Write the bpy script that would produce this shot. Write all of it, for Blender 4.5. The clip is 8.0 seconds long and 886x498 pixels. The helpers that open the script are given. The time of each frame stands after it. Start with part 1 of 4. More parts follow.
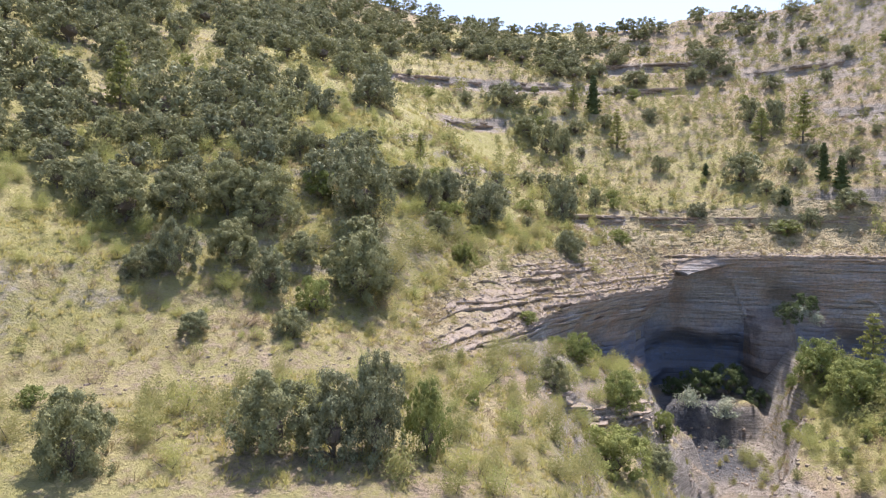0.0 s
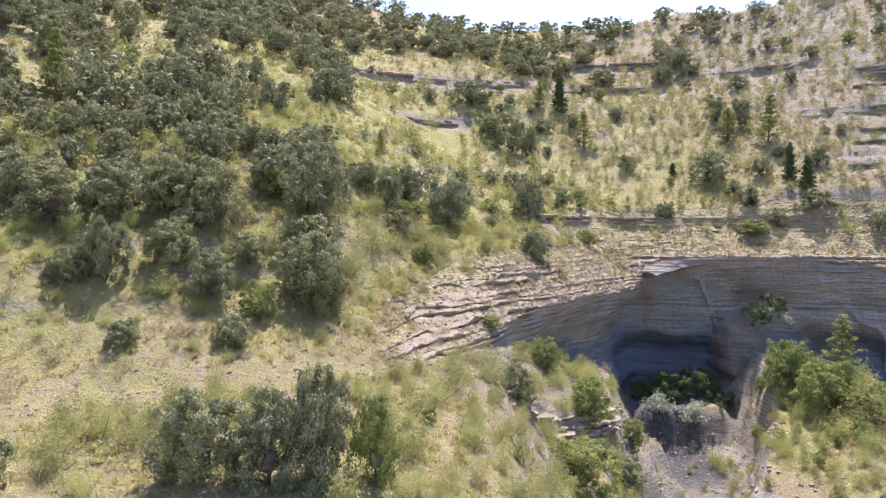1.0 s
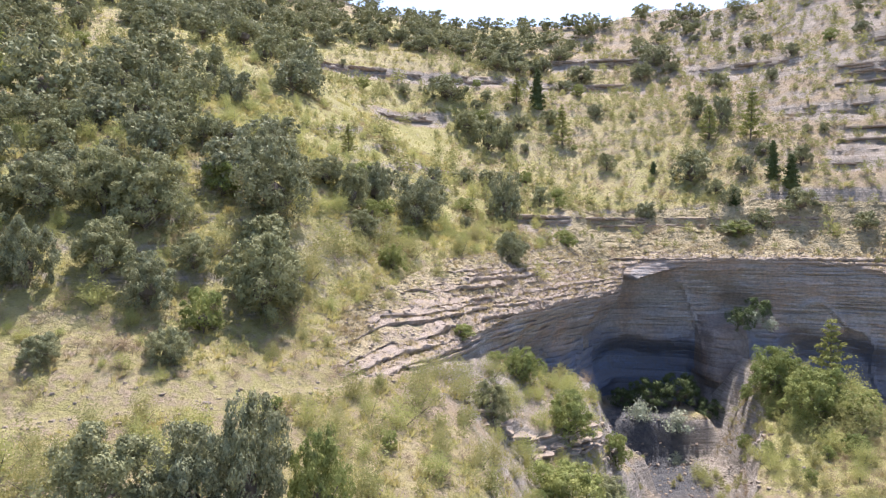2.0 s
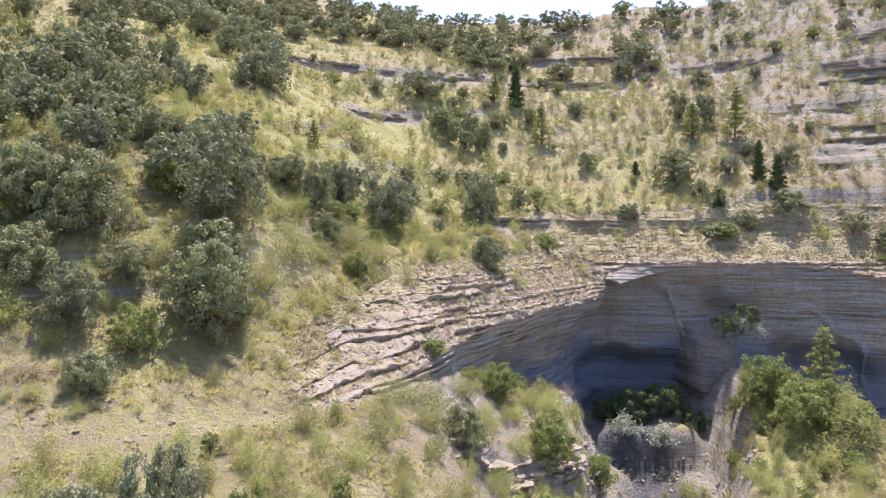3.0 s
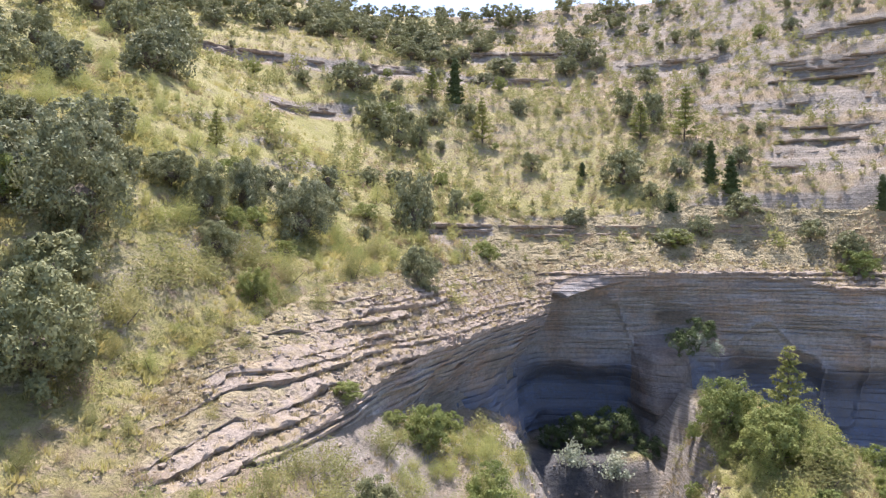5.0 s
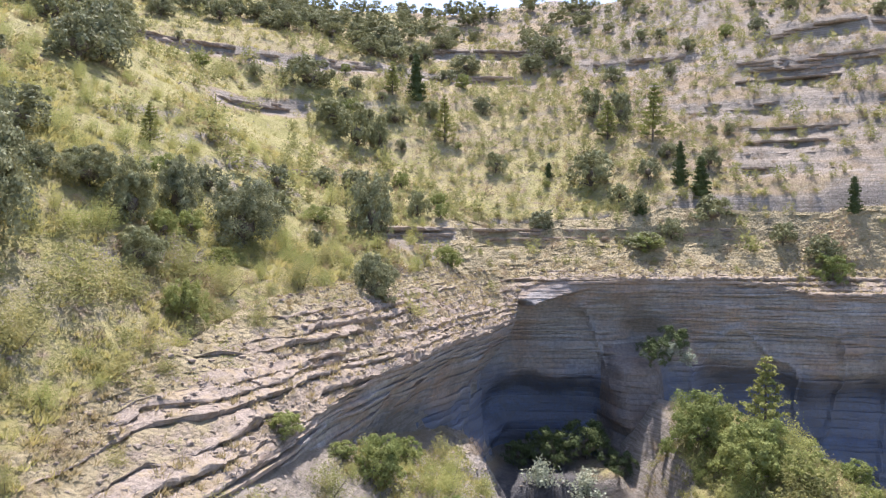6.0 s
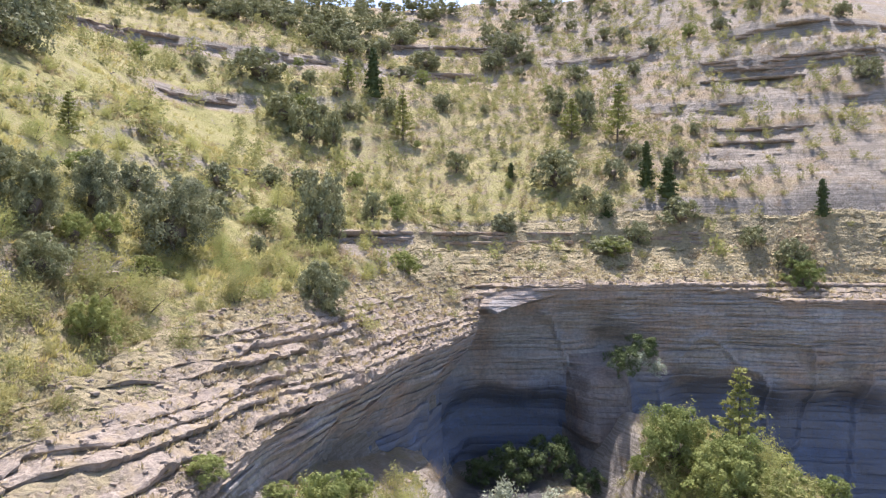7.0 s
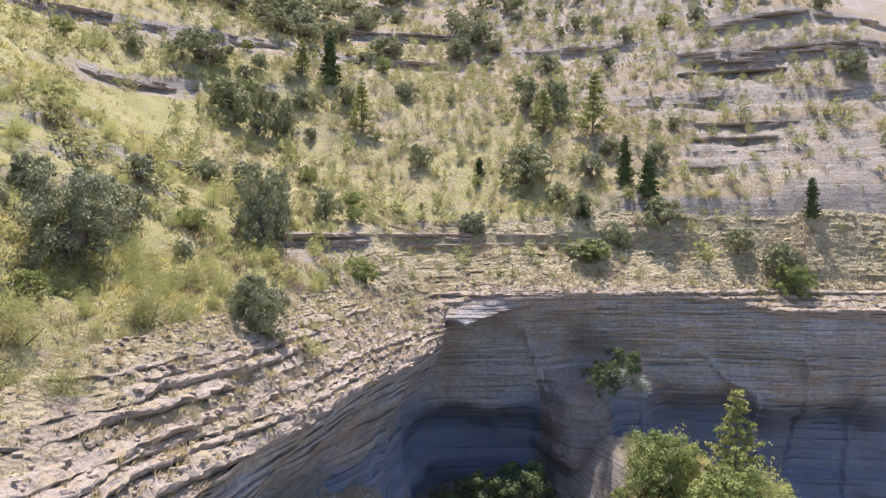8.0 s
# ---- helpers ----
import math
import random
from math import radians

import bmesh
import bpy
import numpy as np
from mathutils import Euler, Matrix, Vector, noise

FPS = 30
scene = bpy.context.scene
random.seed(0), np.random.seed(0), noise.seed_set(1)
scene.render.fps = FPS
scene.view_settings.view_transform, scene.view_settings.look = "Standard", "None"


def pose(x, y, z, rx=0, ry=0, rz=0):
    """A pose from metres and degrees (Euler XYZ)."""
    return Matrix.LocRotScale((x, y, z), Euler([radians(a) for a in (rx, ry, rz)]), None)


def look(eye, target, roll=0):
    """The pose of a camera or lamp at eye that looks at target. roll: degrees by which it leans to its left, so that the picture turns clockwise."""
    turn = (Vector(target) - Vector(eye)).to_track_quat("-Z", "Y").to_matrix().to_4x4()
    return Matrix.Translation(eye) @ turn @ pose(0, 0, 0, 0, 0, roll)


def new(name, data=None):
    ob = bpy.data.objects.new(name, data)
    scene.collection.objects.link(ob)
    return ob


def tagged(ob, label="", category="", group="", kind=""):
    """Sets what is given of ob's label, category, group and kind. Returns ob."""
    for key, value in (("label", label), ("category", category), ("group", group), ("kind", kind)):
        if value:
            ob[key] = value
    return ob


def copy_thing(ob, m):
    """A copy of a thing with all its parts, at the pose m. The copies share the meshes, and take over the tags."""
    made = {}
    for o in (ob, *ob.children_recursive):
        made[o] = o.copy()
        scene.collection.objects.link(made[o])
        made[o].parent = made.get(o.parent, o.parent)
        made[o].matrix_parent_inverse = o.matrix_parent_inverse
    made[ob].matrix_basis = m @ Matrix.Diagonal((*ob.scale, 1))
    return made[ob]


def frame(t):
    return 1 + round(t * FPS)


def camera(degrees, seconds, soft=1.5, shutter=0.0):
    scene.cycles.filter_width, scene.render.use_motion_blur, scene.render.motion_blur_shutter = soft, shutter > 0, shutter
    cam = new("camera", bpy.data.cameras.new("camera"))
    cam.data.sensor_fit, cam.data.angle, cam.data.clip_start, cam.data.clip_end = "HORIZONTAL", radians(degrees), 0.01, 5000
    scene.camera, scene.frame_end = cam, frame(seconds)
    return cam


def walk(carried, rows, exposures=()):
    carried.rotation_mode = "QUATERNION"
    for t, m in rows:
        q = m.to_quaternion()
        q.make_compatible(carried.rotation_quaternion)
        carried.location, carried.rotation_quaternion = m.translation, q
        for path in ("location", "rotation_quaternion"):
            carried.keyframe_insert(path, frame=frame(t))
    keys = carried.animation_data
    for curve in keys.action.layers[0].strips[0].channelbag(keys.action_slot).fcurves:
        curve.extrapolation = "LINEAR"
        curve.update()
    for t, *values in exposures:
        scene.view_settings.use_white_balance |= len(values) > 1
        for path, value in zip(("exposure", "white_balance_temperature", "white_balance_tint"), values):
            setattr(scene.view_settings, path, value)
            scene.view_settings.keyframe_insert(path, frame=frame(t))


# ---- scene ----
cam = camera(66.93, 8.0, 1.25)
PATH = [
    (0, (0.001, -0.0, 19.999), (-0.368, 19.993, 19.646), 0.18),
    (0.5, (0.292, 0.84, 19.906), (0.491, 20.836, 19.605), 0.11),
    (1, (0.623, 2.666, 19.931), (1.19, 22.655, 19.624), 0.06),
    (1.5, (0.979, 4.443, 19.958), (1.878, 24.42, 19.649), 0.07),
    (3, (2.185, 9.822, 20.423), (3.997, 29.738, 20.11), 0.01),
    (3.5, (2.616, 11.583, 20.611), (4.774, 31.463, 20.293), 0.00),
    (4, (3.064, 13.31, 20.798), (5.631, 33.142, 20.485), -0.04),
    (4.5, (3.551, 15.039, 20.978), (6.565, 34.808, 20.667), -0.03),
    (6, (5.132, 20.307, 21.427), (9.651, 39.788, 21.154), -0.10),
    (6.5, (5.691, 22.02, 21.608), (10.756, 41.366, 21.333), -0.10),
    (7, (6.275, 23.704, 21.764), (11.913, 42.891, 21.495), -0.11),
    (7.5, (6.863, 25.42, 21.927), (13.032, 44.443, 21.659), -0.10),
    (8, (8.053, 29.145, 22.422), (14.712, 47.999, 21.983), 0.10),
]
walk(cam, [(t, look(eye, target, roll)) for t, eye, target, roll in PATH], exposures=[(0.0, 1.12, 6200, 20), (0.5, 1.23, 6180, 20), (3.0, 1.30, 6130, 20), (8.0, 1.27, 6130, 20)])

# ---- daylight: a high sun behind the hill, to the right ----
SUN_EL, SUN_AZ = radians(69), radians(19)
world = bpy.data.worlds.new("sky")
world.use_nodes = True
scene.world = world
sky = world.node_tree.nodes.new("ShaderNodeTexSky")
sky.sky_type, sky.sun_disc = "NISHITA", False
sky.sun_elevation, sky.sun_rotation = SUN_EL, SUN_AZ
sky.air_density, sky.dust_density, sky.ozone_density = 1.0, 1.8, 1.2
world.node_tree.links.new(sky.outputs[0], world.node_tree.nodes["Background"].inputs[0])
world.node_tree.nodes["Background"].inputs[1].default_value = 0.135
sun = new("sun", bpy.data.lights.new("sun", "SUN"))
sun.data.energy, sun.data.angle, sun.data.color = 4.5, radians(0.53), (1.0, 0.94, 0.85)
sun.matrix_world = look((math.sin(SUN_AZ) * math.cos(SUN_EL) * 200, math.cos(SUN_AZ) * math.cos(SUN_EL) * 200, math.sin(SUN_EL) * 200), (0, 0, 0))

# ---- materials ----
class Nodes:
    """A small wrapper to write node trees in few lines."""

    def __init__(self, name):
        self.mat = bpy.data.materials.new(name)
        self.mat.use_nodes = True
        self.tree = self.mat.node_tree
        self.bsdf = self.tree.nodes["Principled BSDF"]
        self.out = self.tree.nodes["Material Output"]

    def node(self, kind, ins=()):
        n = self.tree.nodes.new("ShaderNode" + kind)
        for slot, value in dict(ins).items():
            self.put(n.inputs[slot], value)
        return n

    def put(self, slot, value):
        if isinstance(value, bpy.types.NodeSocket):
            self.tree.links.new(value, slot)
        else:
            slot.default_value = value

    def noise(self, scale, detail=4.0, rough_=0.55, where=None, stretch=None, bend=0.0):
        if where is None:
            where = self.node("NewGeometry").outputs["Position"]
        if stretch:
            where = self.node("Mapping", {"Vector": where, "Scale": stretch}).outputs[0]
        return self.node("TexNoise", {"Vector": where, "Scale": scale, "Detail": detail, "Roughness": rough_, "Distortion": bend}).outputs[0]

    def ramp(self, value, *stops):
        n = self.node("ValToRGB", {0: value})
        ramp = n.color_ramp
        while len(ramp.elements) < len(stops):
            ramp.elements.new(0.5)
        for e, (at, colour) in zip(ramp.elements, stops):
            e.position = at
            e.color = (*colour, 1) if isinstance(colour, tuple) else (colour, colour, colour, 1)
        return n.outputs[0]

    def mix(self, k, a, b, blend="MIX"):
        n = self.node("Mix")
        n.data_type, n.blend_type = "RGBA", blend
        self.put(n.inputs[0], k)
        self.put(n.inputs[6], (*a, 1) if isinstance(a, tuple) else a)
        self.put(n.inputs[7], (*b, 1) if isinstance(b, tuple) else b)
        return n.outputs[2]

    def maths(self, op, a, b=0.0, c=0.0):
        n = self.node("Math")
        n.operation = op
        for slot, v in zip(n.inputs, (a, b, c)):
            self.put(slot, v)
        return n.outputs[0]

    def done(self, colour, rough_=0.9, bump=None, strength=0.5, distance=0.05):
        self.put(self.bsdf.inputs["Base Color"], colour)
        self.put(self.bsdf.inputs["Roughness"], rough_)
        self.put(self.bsdf.inputs["Specular IOR Level"], 0.2)
        if bump is not None:
            n = self.node("Bump", {"Height": bump, "Strength": strength, "Distance": distance})
            self.put(self.bsdf.inputs["Normal"], n.outputs[0])
        return self.mat


def leaf_material(name, dark, light, yellow, glow=0.25, dry=0.0):
    """Foliage: three tones mixed leaf by leaf and plant by plant, letting some light through."""
    m = Nodes(name)
    leaf = m.node("NewGeometry").outputs["Random Per Island"]
    plant = m.node("ObjectInfo").outputs["Random"]
    tone = m.mix(m.maths("MULTIPLY_ADD", leaf, 0.5, 0.25), dark, light)
    tone = m.mix(m.maths("MULTIPLY", plant, 0.55), tone, yellow)
    patch = m.ramp(m.noise(0.9, 3), (0.42, 0.0), (0.68, 1.0))
    tone = m.mix(m.maths("MULTIPLY", patch, 0.3 + dry), tone, (yellow[0] * 1.15, yellow[1], yellow[2]))
    m.done(tone, 0.62)
    m.bsdf.inputs["Specular IOR Level"].default_value = 0.1
    thin = m.node("BsdfTranslucent", {"Color": tone})
    both = m.node("MixShader", {0: glow, 1: m.bsdf.outputs[0], 2: thin.outputs[0]})
    m.tree.links.new(both.outputs[0], m.out.inputs[0])
    return m.mat


def rock_tone(m, pale, grey, brown, band, red):
    """The colours of thin-bedded marly limestone: soft level bands, rust blotches, dark runs and grain."""
    bands = m.noise(1.0, 5, 0.6, stretch=(0.1, 0.1, 1.5 * band), bend=0.9)
    fine = m.noise(1.0, 4, 0.6, stretch=(0.3, 0.3, 8.0 * band), bend=0.4)
    tone = m.mix(m.ramp(bands, (0.32, 0.0), (0.68, 1.0)), grey, pale)
    tone = m.mix(m.ramp(fine, (0.46, 0.0), (0.62, 0.35)), tone, brown)
    blotch = m.maths("MULTIPLY", m.ramp(m.noise(0.3, 6, 0.6), (0.46, 0.0), (0.62, 1.0)), red)
    return m.mix(blotch, tone, (brown[0] * 1.1, brown[1] * 0.88, brown[2] * 0.72)), fine


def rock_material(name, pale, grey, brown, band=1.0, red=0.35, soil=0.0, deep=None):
    """Bedded rock; soil is how far rubble and earth lie on its flat tops, deep a palette that paints shade low down."""
    m = Nodes(name)
    place = m.node("NewGeometry")
    tone, fine = rock_tone(m, pale, grey, brown, band, red)
    # shade of the hollow as colour: darker and bluer under a wavy height
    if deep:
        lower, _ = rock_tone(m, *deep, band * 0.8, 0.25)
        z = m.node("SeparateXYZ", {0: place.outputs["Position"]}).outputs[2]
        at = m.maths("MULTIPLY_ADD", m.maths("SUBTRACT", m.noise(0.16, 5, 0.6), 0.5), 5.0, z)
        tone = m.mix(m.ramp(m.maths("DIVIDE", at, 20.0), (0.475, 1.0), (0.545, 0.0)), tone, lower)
    drips = m.noise(1.0, 4, 0.6, stretch=(0.7, 0.7, 0.07))
    grain = m.noise(3.5, 6, 0.65)
    tone = m.mix(m.ramp(grain, (0.32, 0.7), (0.60, 0.0)), tone, (grey[0] * 0.55, grey[1] * 0.55, grey[2] * 0.55))
    tone = m.mix(m.maths("MULTIPLY", m.ramp(drips, (0.52, 0.0), (0.68, 1.0)), 0.45), tone, (grey[0] * 0.62, grey[1] * 0.62, grey[2] * 0.64))
    own = m.node("ObjectInfo").outputs["Random"]
    tone = m.mix(m.maths("MULTIPLY", own, 0.2), tone, (pale[0] * 0.8, pale[1] * 0.78, pale[2] * 0.76))
    tiny = m.noise(8.0, 5, 0.75)
    if soil:
        up = m.node("SeparateXYZ", {0: place.outputs["Normal"]}).outputs[2]
        rubble = m.mix(m.ramp(tiny, (0.34, 0.0), (0.64, 1.0)), (0.150, 0.123, 0.098), (0.340, 0.286, 0.233))
        rubble = m.mix(m.ramp(m.noise(1.1, 6, 0.7), (0.46, 0.0), (0.60, 0.8)), rubble, (0.270, 0.215, 0.128))
        lies = m.ramp(m.maths("MULTIPLY_ADD", m.maths("SUBTRACT", grain, 0.5), 0.5, up), (0.62, 0.0), (0.80, soil))
        tone = m.mix(lies, tone, rubble)
    relief = m.maths("ADD", m.maths("MULTIPLY", fine, 0.7), m.maths("ADD", grain, m.maths("MULTIPLY", tiny, 0.6)))
    return m.done(tone, 0.92, relief, 0.9, 0.12)


def ground_material():
    """Dry hillside: yellow-green grass, straw, bare tan earth with stones, pale rock where it is steep."""
    m = Nodes("dry_grassland")
    place = m.node("NewGeometry")
    up = m.node("SeparateXYZ", {0: place.outputs["Normal"]}).outputs[2]
    large, mid, small, tiny = m.noise(0.07, 4), m.noise(0.35, 5), m.noise(1.6, 6, 0.65), m.noise(7.0, 5, 0.7)
    dry = m.node("Attribute")
    dry.attribute_name = "dryness"
    grass = m.mix(m.ramp(mid, (0.36, 0.0), (0.64, 1.0)), (0.360, 0.335, 0.128), (0.480, 0.412, 0.205))
    grass = m.mix(m.ramp(small, (0.35, 0.0), (0.7, 0.7)), grass, (0.300, 0.312, 0.104))
    straw = m.mix(m.ramp(mid, (0.35, 0.0), (0.65, 1.0)), (0.330, 0.255, 0.160), (0.430, 0.340, 0.225))
    grass = m.mix(m.ramp(m.maths("ADD", dry.outputs["Fac"], m.maths("MULTIPLY", m.maths("SUBTRACT", small, 0.5), 0.9)), (0.3, 0.0), (0.75, 1.0)), grass, straw)
    earth = m.mix(m.ramp(tiny, (0.3, 0.0), (0.7, 1.0)), (0.270, 0.205, 0.140), (0.450, 0.360, 0.265))
    bare = m.maths("ADD", m.maths("ADD", m.maths("MULTIPLY", large, 0.35), m.maths("MULTIPLY", small, 0.5)), m.maths("MULTIPLY", dry.outputs["Fac"], 0.17))
    tone = m.mix(m.ramp(bare, (0.495, 0.0), (0.60, 1.0)), grass, earth)
    rock = m.mix(m.ramp(m.noise(1.0, 5, 0.6, stretch=(0.3, 0.3, 7.0)), (0.4, 0.0), (0.62, 1.0)), (0.27, 0.240, 0.21), (0.45, 0.400, 0.350))
    pave = m.ramp(m.maths("ADD", m.maths("MULTIPLY", dry.outputs["Fac"], 0.5), m.maths("MULTIPLY", m.noise(0.16, 5, 0.6, stretch=(1, 1, 3)), 0.9)), (0.80, 0.0), (0.92, 0.8))
    tone = m.mix(pave, tone, rock)
    steep = m.ramp(m.maths("ADD", up, m.maths("MULTIPLY", m.maths("SUBTRACT", small, 0.5), 0.5)), (0.60, 1.0), (0.74, 0.0))
    tone = m.mix(steep, tone, rock)
    tone = m.mix(m.ramp(tiny, (0.32, 0.35), (0.55, 0.0)), tone, (0.18, 0.17, 0.075))
    fleck = m.noise(3.4, 6, 0.75)
    tone = m.mix(m.ramp(fleck, (0.34, 0.35), (0.48, 0.0)), tone, (0.17, 0.16, 0.07))
    tone = m.mix(m.ramp(fleck, (0.54, 0.0), (0.70, 0.35)), tone, (0.43, 0.355, 0.24))
    # the hollow's shade, put into the ground colour as a dark blue-grey
    hollow_shade = m.node("Attribute")
    hollow_shade.attribute_name = "hollow_shade"
    shade_tone = m.mix(m.ramp(small, (0.35, 0.0), (0.65, 1.0)), (0.075, 0.080, 0.090), (0.150, 0.145, 0.142))
    tone = m.mix(hollow_shade.outputs["Fac"], tone, shade_tone)
    relief = m.maths("ADD", m.maths("MULTIPLY", small, 1.2), m.maths("ADD", tiny, m.maths("MULTIPLY", fleck, 1.2)))
    return m.done(tone, 0.95, relief, 1.0, 0.32)


def scree_material():
    """Crumbled pale limestone with straw and some soil."""
    m = Nodes("pale_scree")
    large, mid, tiny = m.noise(0.25, 4), m.noise(1.3, 6, 0.7), m.noise(6.0, 6, 0.75)
    stone = m.mix(m.ramp(tiny, (0.32, 0.0), (0.66, 1.0)), (0.235, 0.192, 0.148), (0.425, 0.352, 0.272))
    grass = m.mix(m.ramp(mid, (0.35, 0.0), (0.65, 1.0)), (0.300, 0.255, 0.145), (0.425, 0.360, 0.225))
    soil = m.node("Attribute")
    soil.attribute_name = "soil"
    cover = m.maths("ADD", m.maths("ADD", m.maths("MULTIPLY", large, 0.4), m.maths("MULTIPLY", mid, 0.5)), m.maths("MULTIPLY", soil.outputs["Fac"], 0.22))
    tone = m.mix(m.ramp(cover, (0.50, 0.0), (0.60, 1.0)), stone, grass)
    lumps = m.node("TexVoronoi", {"Vector": m.node("NewGeometry").outputs["Position"], "Scale": 4.5}).outputs["Distance"]
    return m.done(tone, 0.95, m.maths("ADD", m.maths("MULTIPLY", tiny, 1.3), m.maths("SUBTRACT", mid, lumps)), 1.0, 0.22)


GROUND = ground_material()
SCREE = scree_material()
EARTH = rock_material("brown_debris", (0.300, 0.262, 0.232), (0.175, 0.158, 0.148), (0.27, 0.20, 0.14), 0.3, 0.4, 0.0)
ROCK = rock_material("bedded_limestone", (0.400, 0.338, 0.278), (0.255, 0.216, 0.182), (0.345, 0.262, 0.185), 1.0, 0.35, 0.95)
# the second palette is the blue shade painted on the lower face
CLIFF = rock_material("cliff_marl_shaded_low", (0.425, 0.398, 0.362), (0.252, 0.242, 0.232), (0.345, 0.262, 0.185), 0.6, 0.5, 0.0,
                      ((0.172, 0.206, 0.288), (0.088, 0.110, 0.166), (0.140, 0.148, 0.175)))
OAK = leaf_material("holm_oak_leaves", (0.068, 0.078, 0.040), (0.330, 0.350, 0.215), (0.275, 0.280, 0.125), 0.22)
GREEN = leaf_material("bright_leaves", (0.080, 0.112, 0.034), (0.270, 0.320, 0.110), (0.310, 0.325, 0.110), 0.36)
BROOM = leaf_material("yellow_green_twigs", (0.150, 0.165, 0.058), (0.340, 0.345, 0.140), (0.400, 0.370, 0.160), 0.42)
LEAFY = leaf_material("soft_green_leaves", (0.165, 0.192, 0.060), (0.410, 0.440, 0.165), (0.455, 0.445, 0.165), 0.45)
DRY = leaf_material("dry_twigs", (0.200, 0.150, 0.098), (0.390, 0.305, 0.210), (0.340, 0.275, 0.165), 0.35)
PINE = leaf_material("pine_needles", (0.140, 0.165, 0.050), (0.290, 0.315, 0.110), (0.320, 0.315, 0.105), 0.42)
JUNIPER = leaf_material("juniper_scales", (0.042, 0.066, 0.030), (0.115, 0.150, 0.065), (0.125, 0.155, 0.055), 0.2)
MEADOW = leaf_material("meadow_grass", (0.275, 0.278, 0.094), (0.450, 0.432, 0.168), (0.480, 0.412, 0.185), 0.42, 0.15)
PALE = leaf_material("pale_broad_leaves", (0.220, 0.260, 0.180), (0.450, 0.480, 0.380), (0.380, 0.410, 0.280), 0.3)
STRAW = leaf_material("straw_grass", (0.270, 0.232, 0.115), (0.400, 0.330, 0.205), (0.340, 0.300, 0.140), 0.4, 0.1)


def bark_material():
    m = Nodes("grey_brown_bark")
    tone = m.mix(m.noise(6.0, 5, stretch=(1, 1, 0.25)), (0.075, 0.06, 0.045), (0.21, 0.175, 0.14))
    return m.done(tone, 0.95, m.noise(14.0, 4, stretch=(1, 1, 0.2)), 0.8, 0.03)


BARK = bark_material()

# ---- the lie of the land ----
RIM = [(-90, 2, 12), (-30, 24, 13), (-14.5, 31, 13.2), (-8.6, 32.9, 13.5), (-1.7, 37.2, 13.3), (2.5, 41.5, 13.5), (5.2, 46, 13.9),
       (7, 50.2, 14.2), (9.2, 53, 14.6), (11.6, 55.8, 15), (16.1, 62.6, 15), (19.6, 66.9, 15), (22.9, 71.8, 15), (24.4, 74.8, 17.1),
       (27.5, 74.3, 18), (33, 72.5, 18), (40, 71, 17.9), (44.5, 69.3, 17.6), (48, 67.2, 16.6), (54, 64.8, 16.6), (65, 60, 17), (95, 45, 18), (180, 0, 18)]


def rim_at(x, y):
    """Signed way to the rim (positive uphill), the lip's height there and the distance along the rim, for arrays."""
    x, y = np.asarray(x, float), np.asarray(y, float)
    best, side, lip, along, run = np.full(x.shape, 1e9), np.ones(x.shape), np.zeros(x.shape), np.zeros(x.shape), 0.0
    for (ax, ay, az), (bx, by, bz) in zip(RIM, RIM[1:]):
        dx, dy = bx - ax, by - ay
        size = math.hypot(dx, dy)
        k = np.clip(((x - ax) * dx + (y - ay) * dy) / size**2, 0, 1)
        far = np.hypot(x - ax - k * dx, y - ay - k * dy)
        near = far < best - 1e-6
        s = np.where(dx * (y - ay) - dy * (x - ax) > 0, 1.0, -1.0)
        # at a shared corner keep the side of the segment that is met more squarely
        best, side = np.where(near, far, best), np.where(near, s, side)
        lip, along = np.where(near, az + k * (bz - az), lip), np.where(near, run + k * size, along)
        run += size
    return best * side, lip, along


def ease(v, a, b):
    k = np.clip((v - a) / (b - a), 0, 1)
    return k * k * (3 - 2 * k)


def softmax2(a, b, w=0.8):
    h = np.clip(0.5 + 0.5 * (a - b) / w, 0, 1)
    return b + (a - b) * h + w * h * (1 - h)


def lattice(x, y, seed=0):
    """Smooth value noise, -1 to 1, for arrays."""
    x, y = np.asarray(x, float), np.asarray(y, float)
    i, j = np.floor(x), np.floor(y)
    u, v = x - i, y - j
    u, v = u * u * (3 - 2 * u), v * v * (3 - 2 * v)

    def at(a, b):
        h = np.sin(a * 127.1 + b * 311.7 + seed * 74.7) * 43758.5453
        return (h - np.floor(h)) * 2 - 1

    return (at(i, j) * (1 - u) + at(i + 1, j) * u) * (1 - v) + (at(i, j + 1) * (1 - u) + at(i + 1, j + 1) * u) * v


def rough(x, y, seed=0, octaves=4):
    total, size, power = 0, 1.0, 1.0
    for n in range(octaves):
        total = total + power * lattice(x * size, y * size, seed + n)
        size, power = size * 2.03, power * 0.5
    return total


# The hillside over the rim: a gentle cubic with some spurs and hollows.
HILL = (26.82, -7.17, 24.93, 10.47, 4.0, 2.45, 2.71, 1.46, -0.44, -0.35)
SPURS = [(-9, 55, 10, 3.7), (-9, 78, 12, 4.0), (28, 83, 12, -3.05), (12, 62, 9, -2.6), (8, 90, 10, -3.4), (70, 95, 12, 2.4), (9, 113, 12, 3.1), (-22, 90, 12, 2.6),
         (-20, 37, 8, -0.9)]


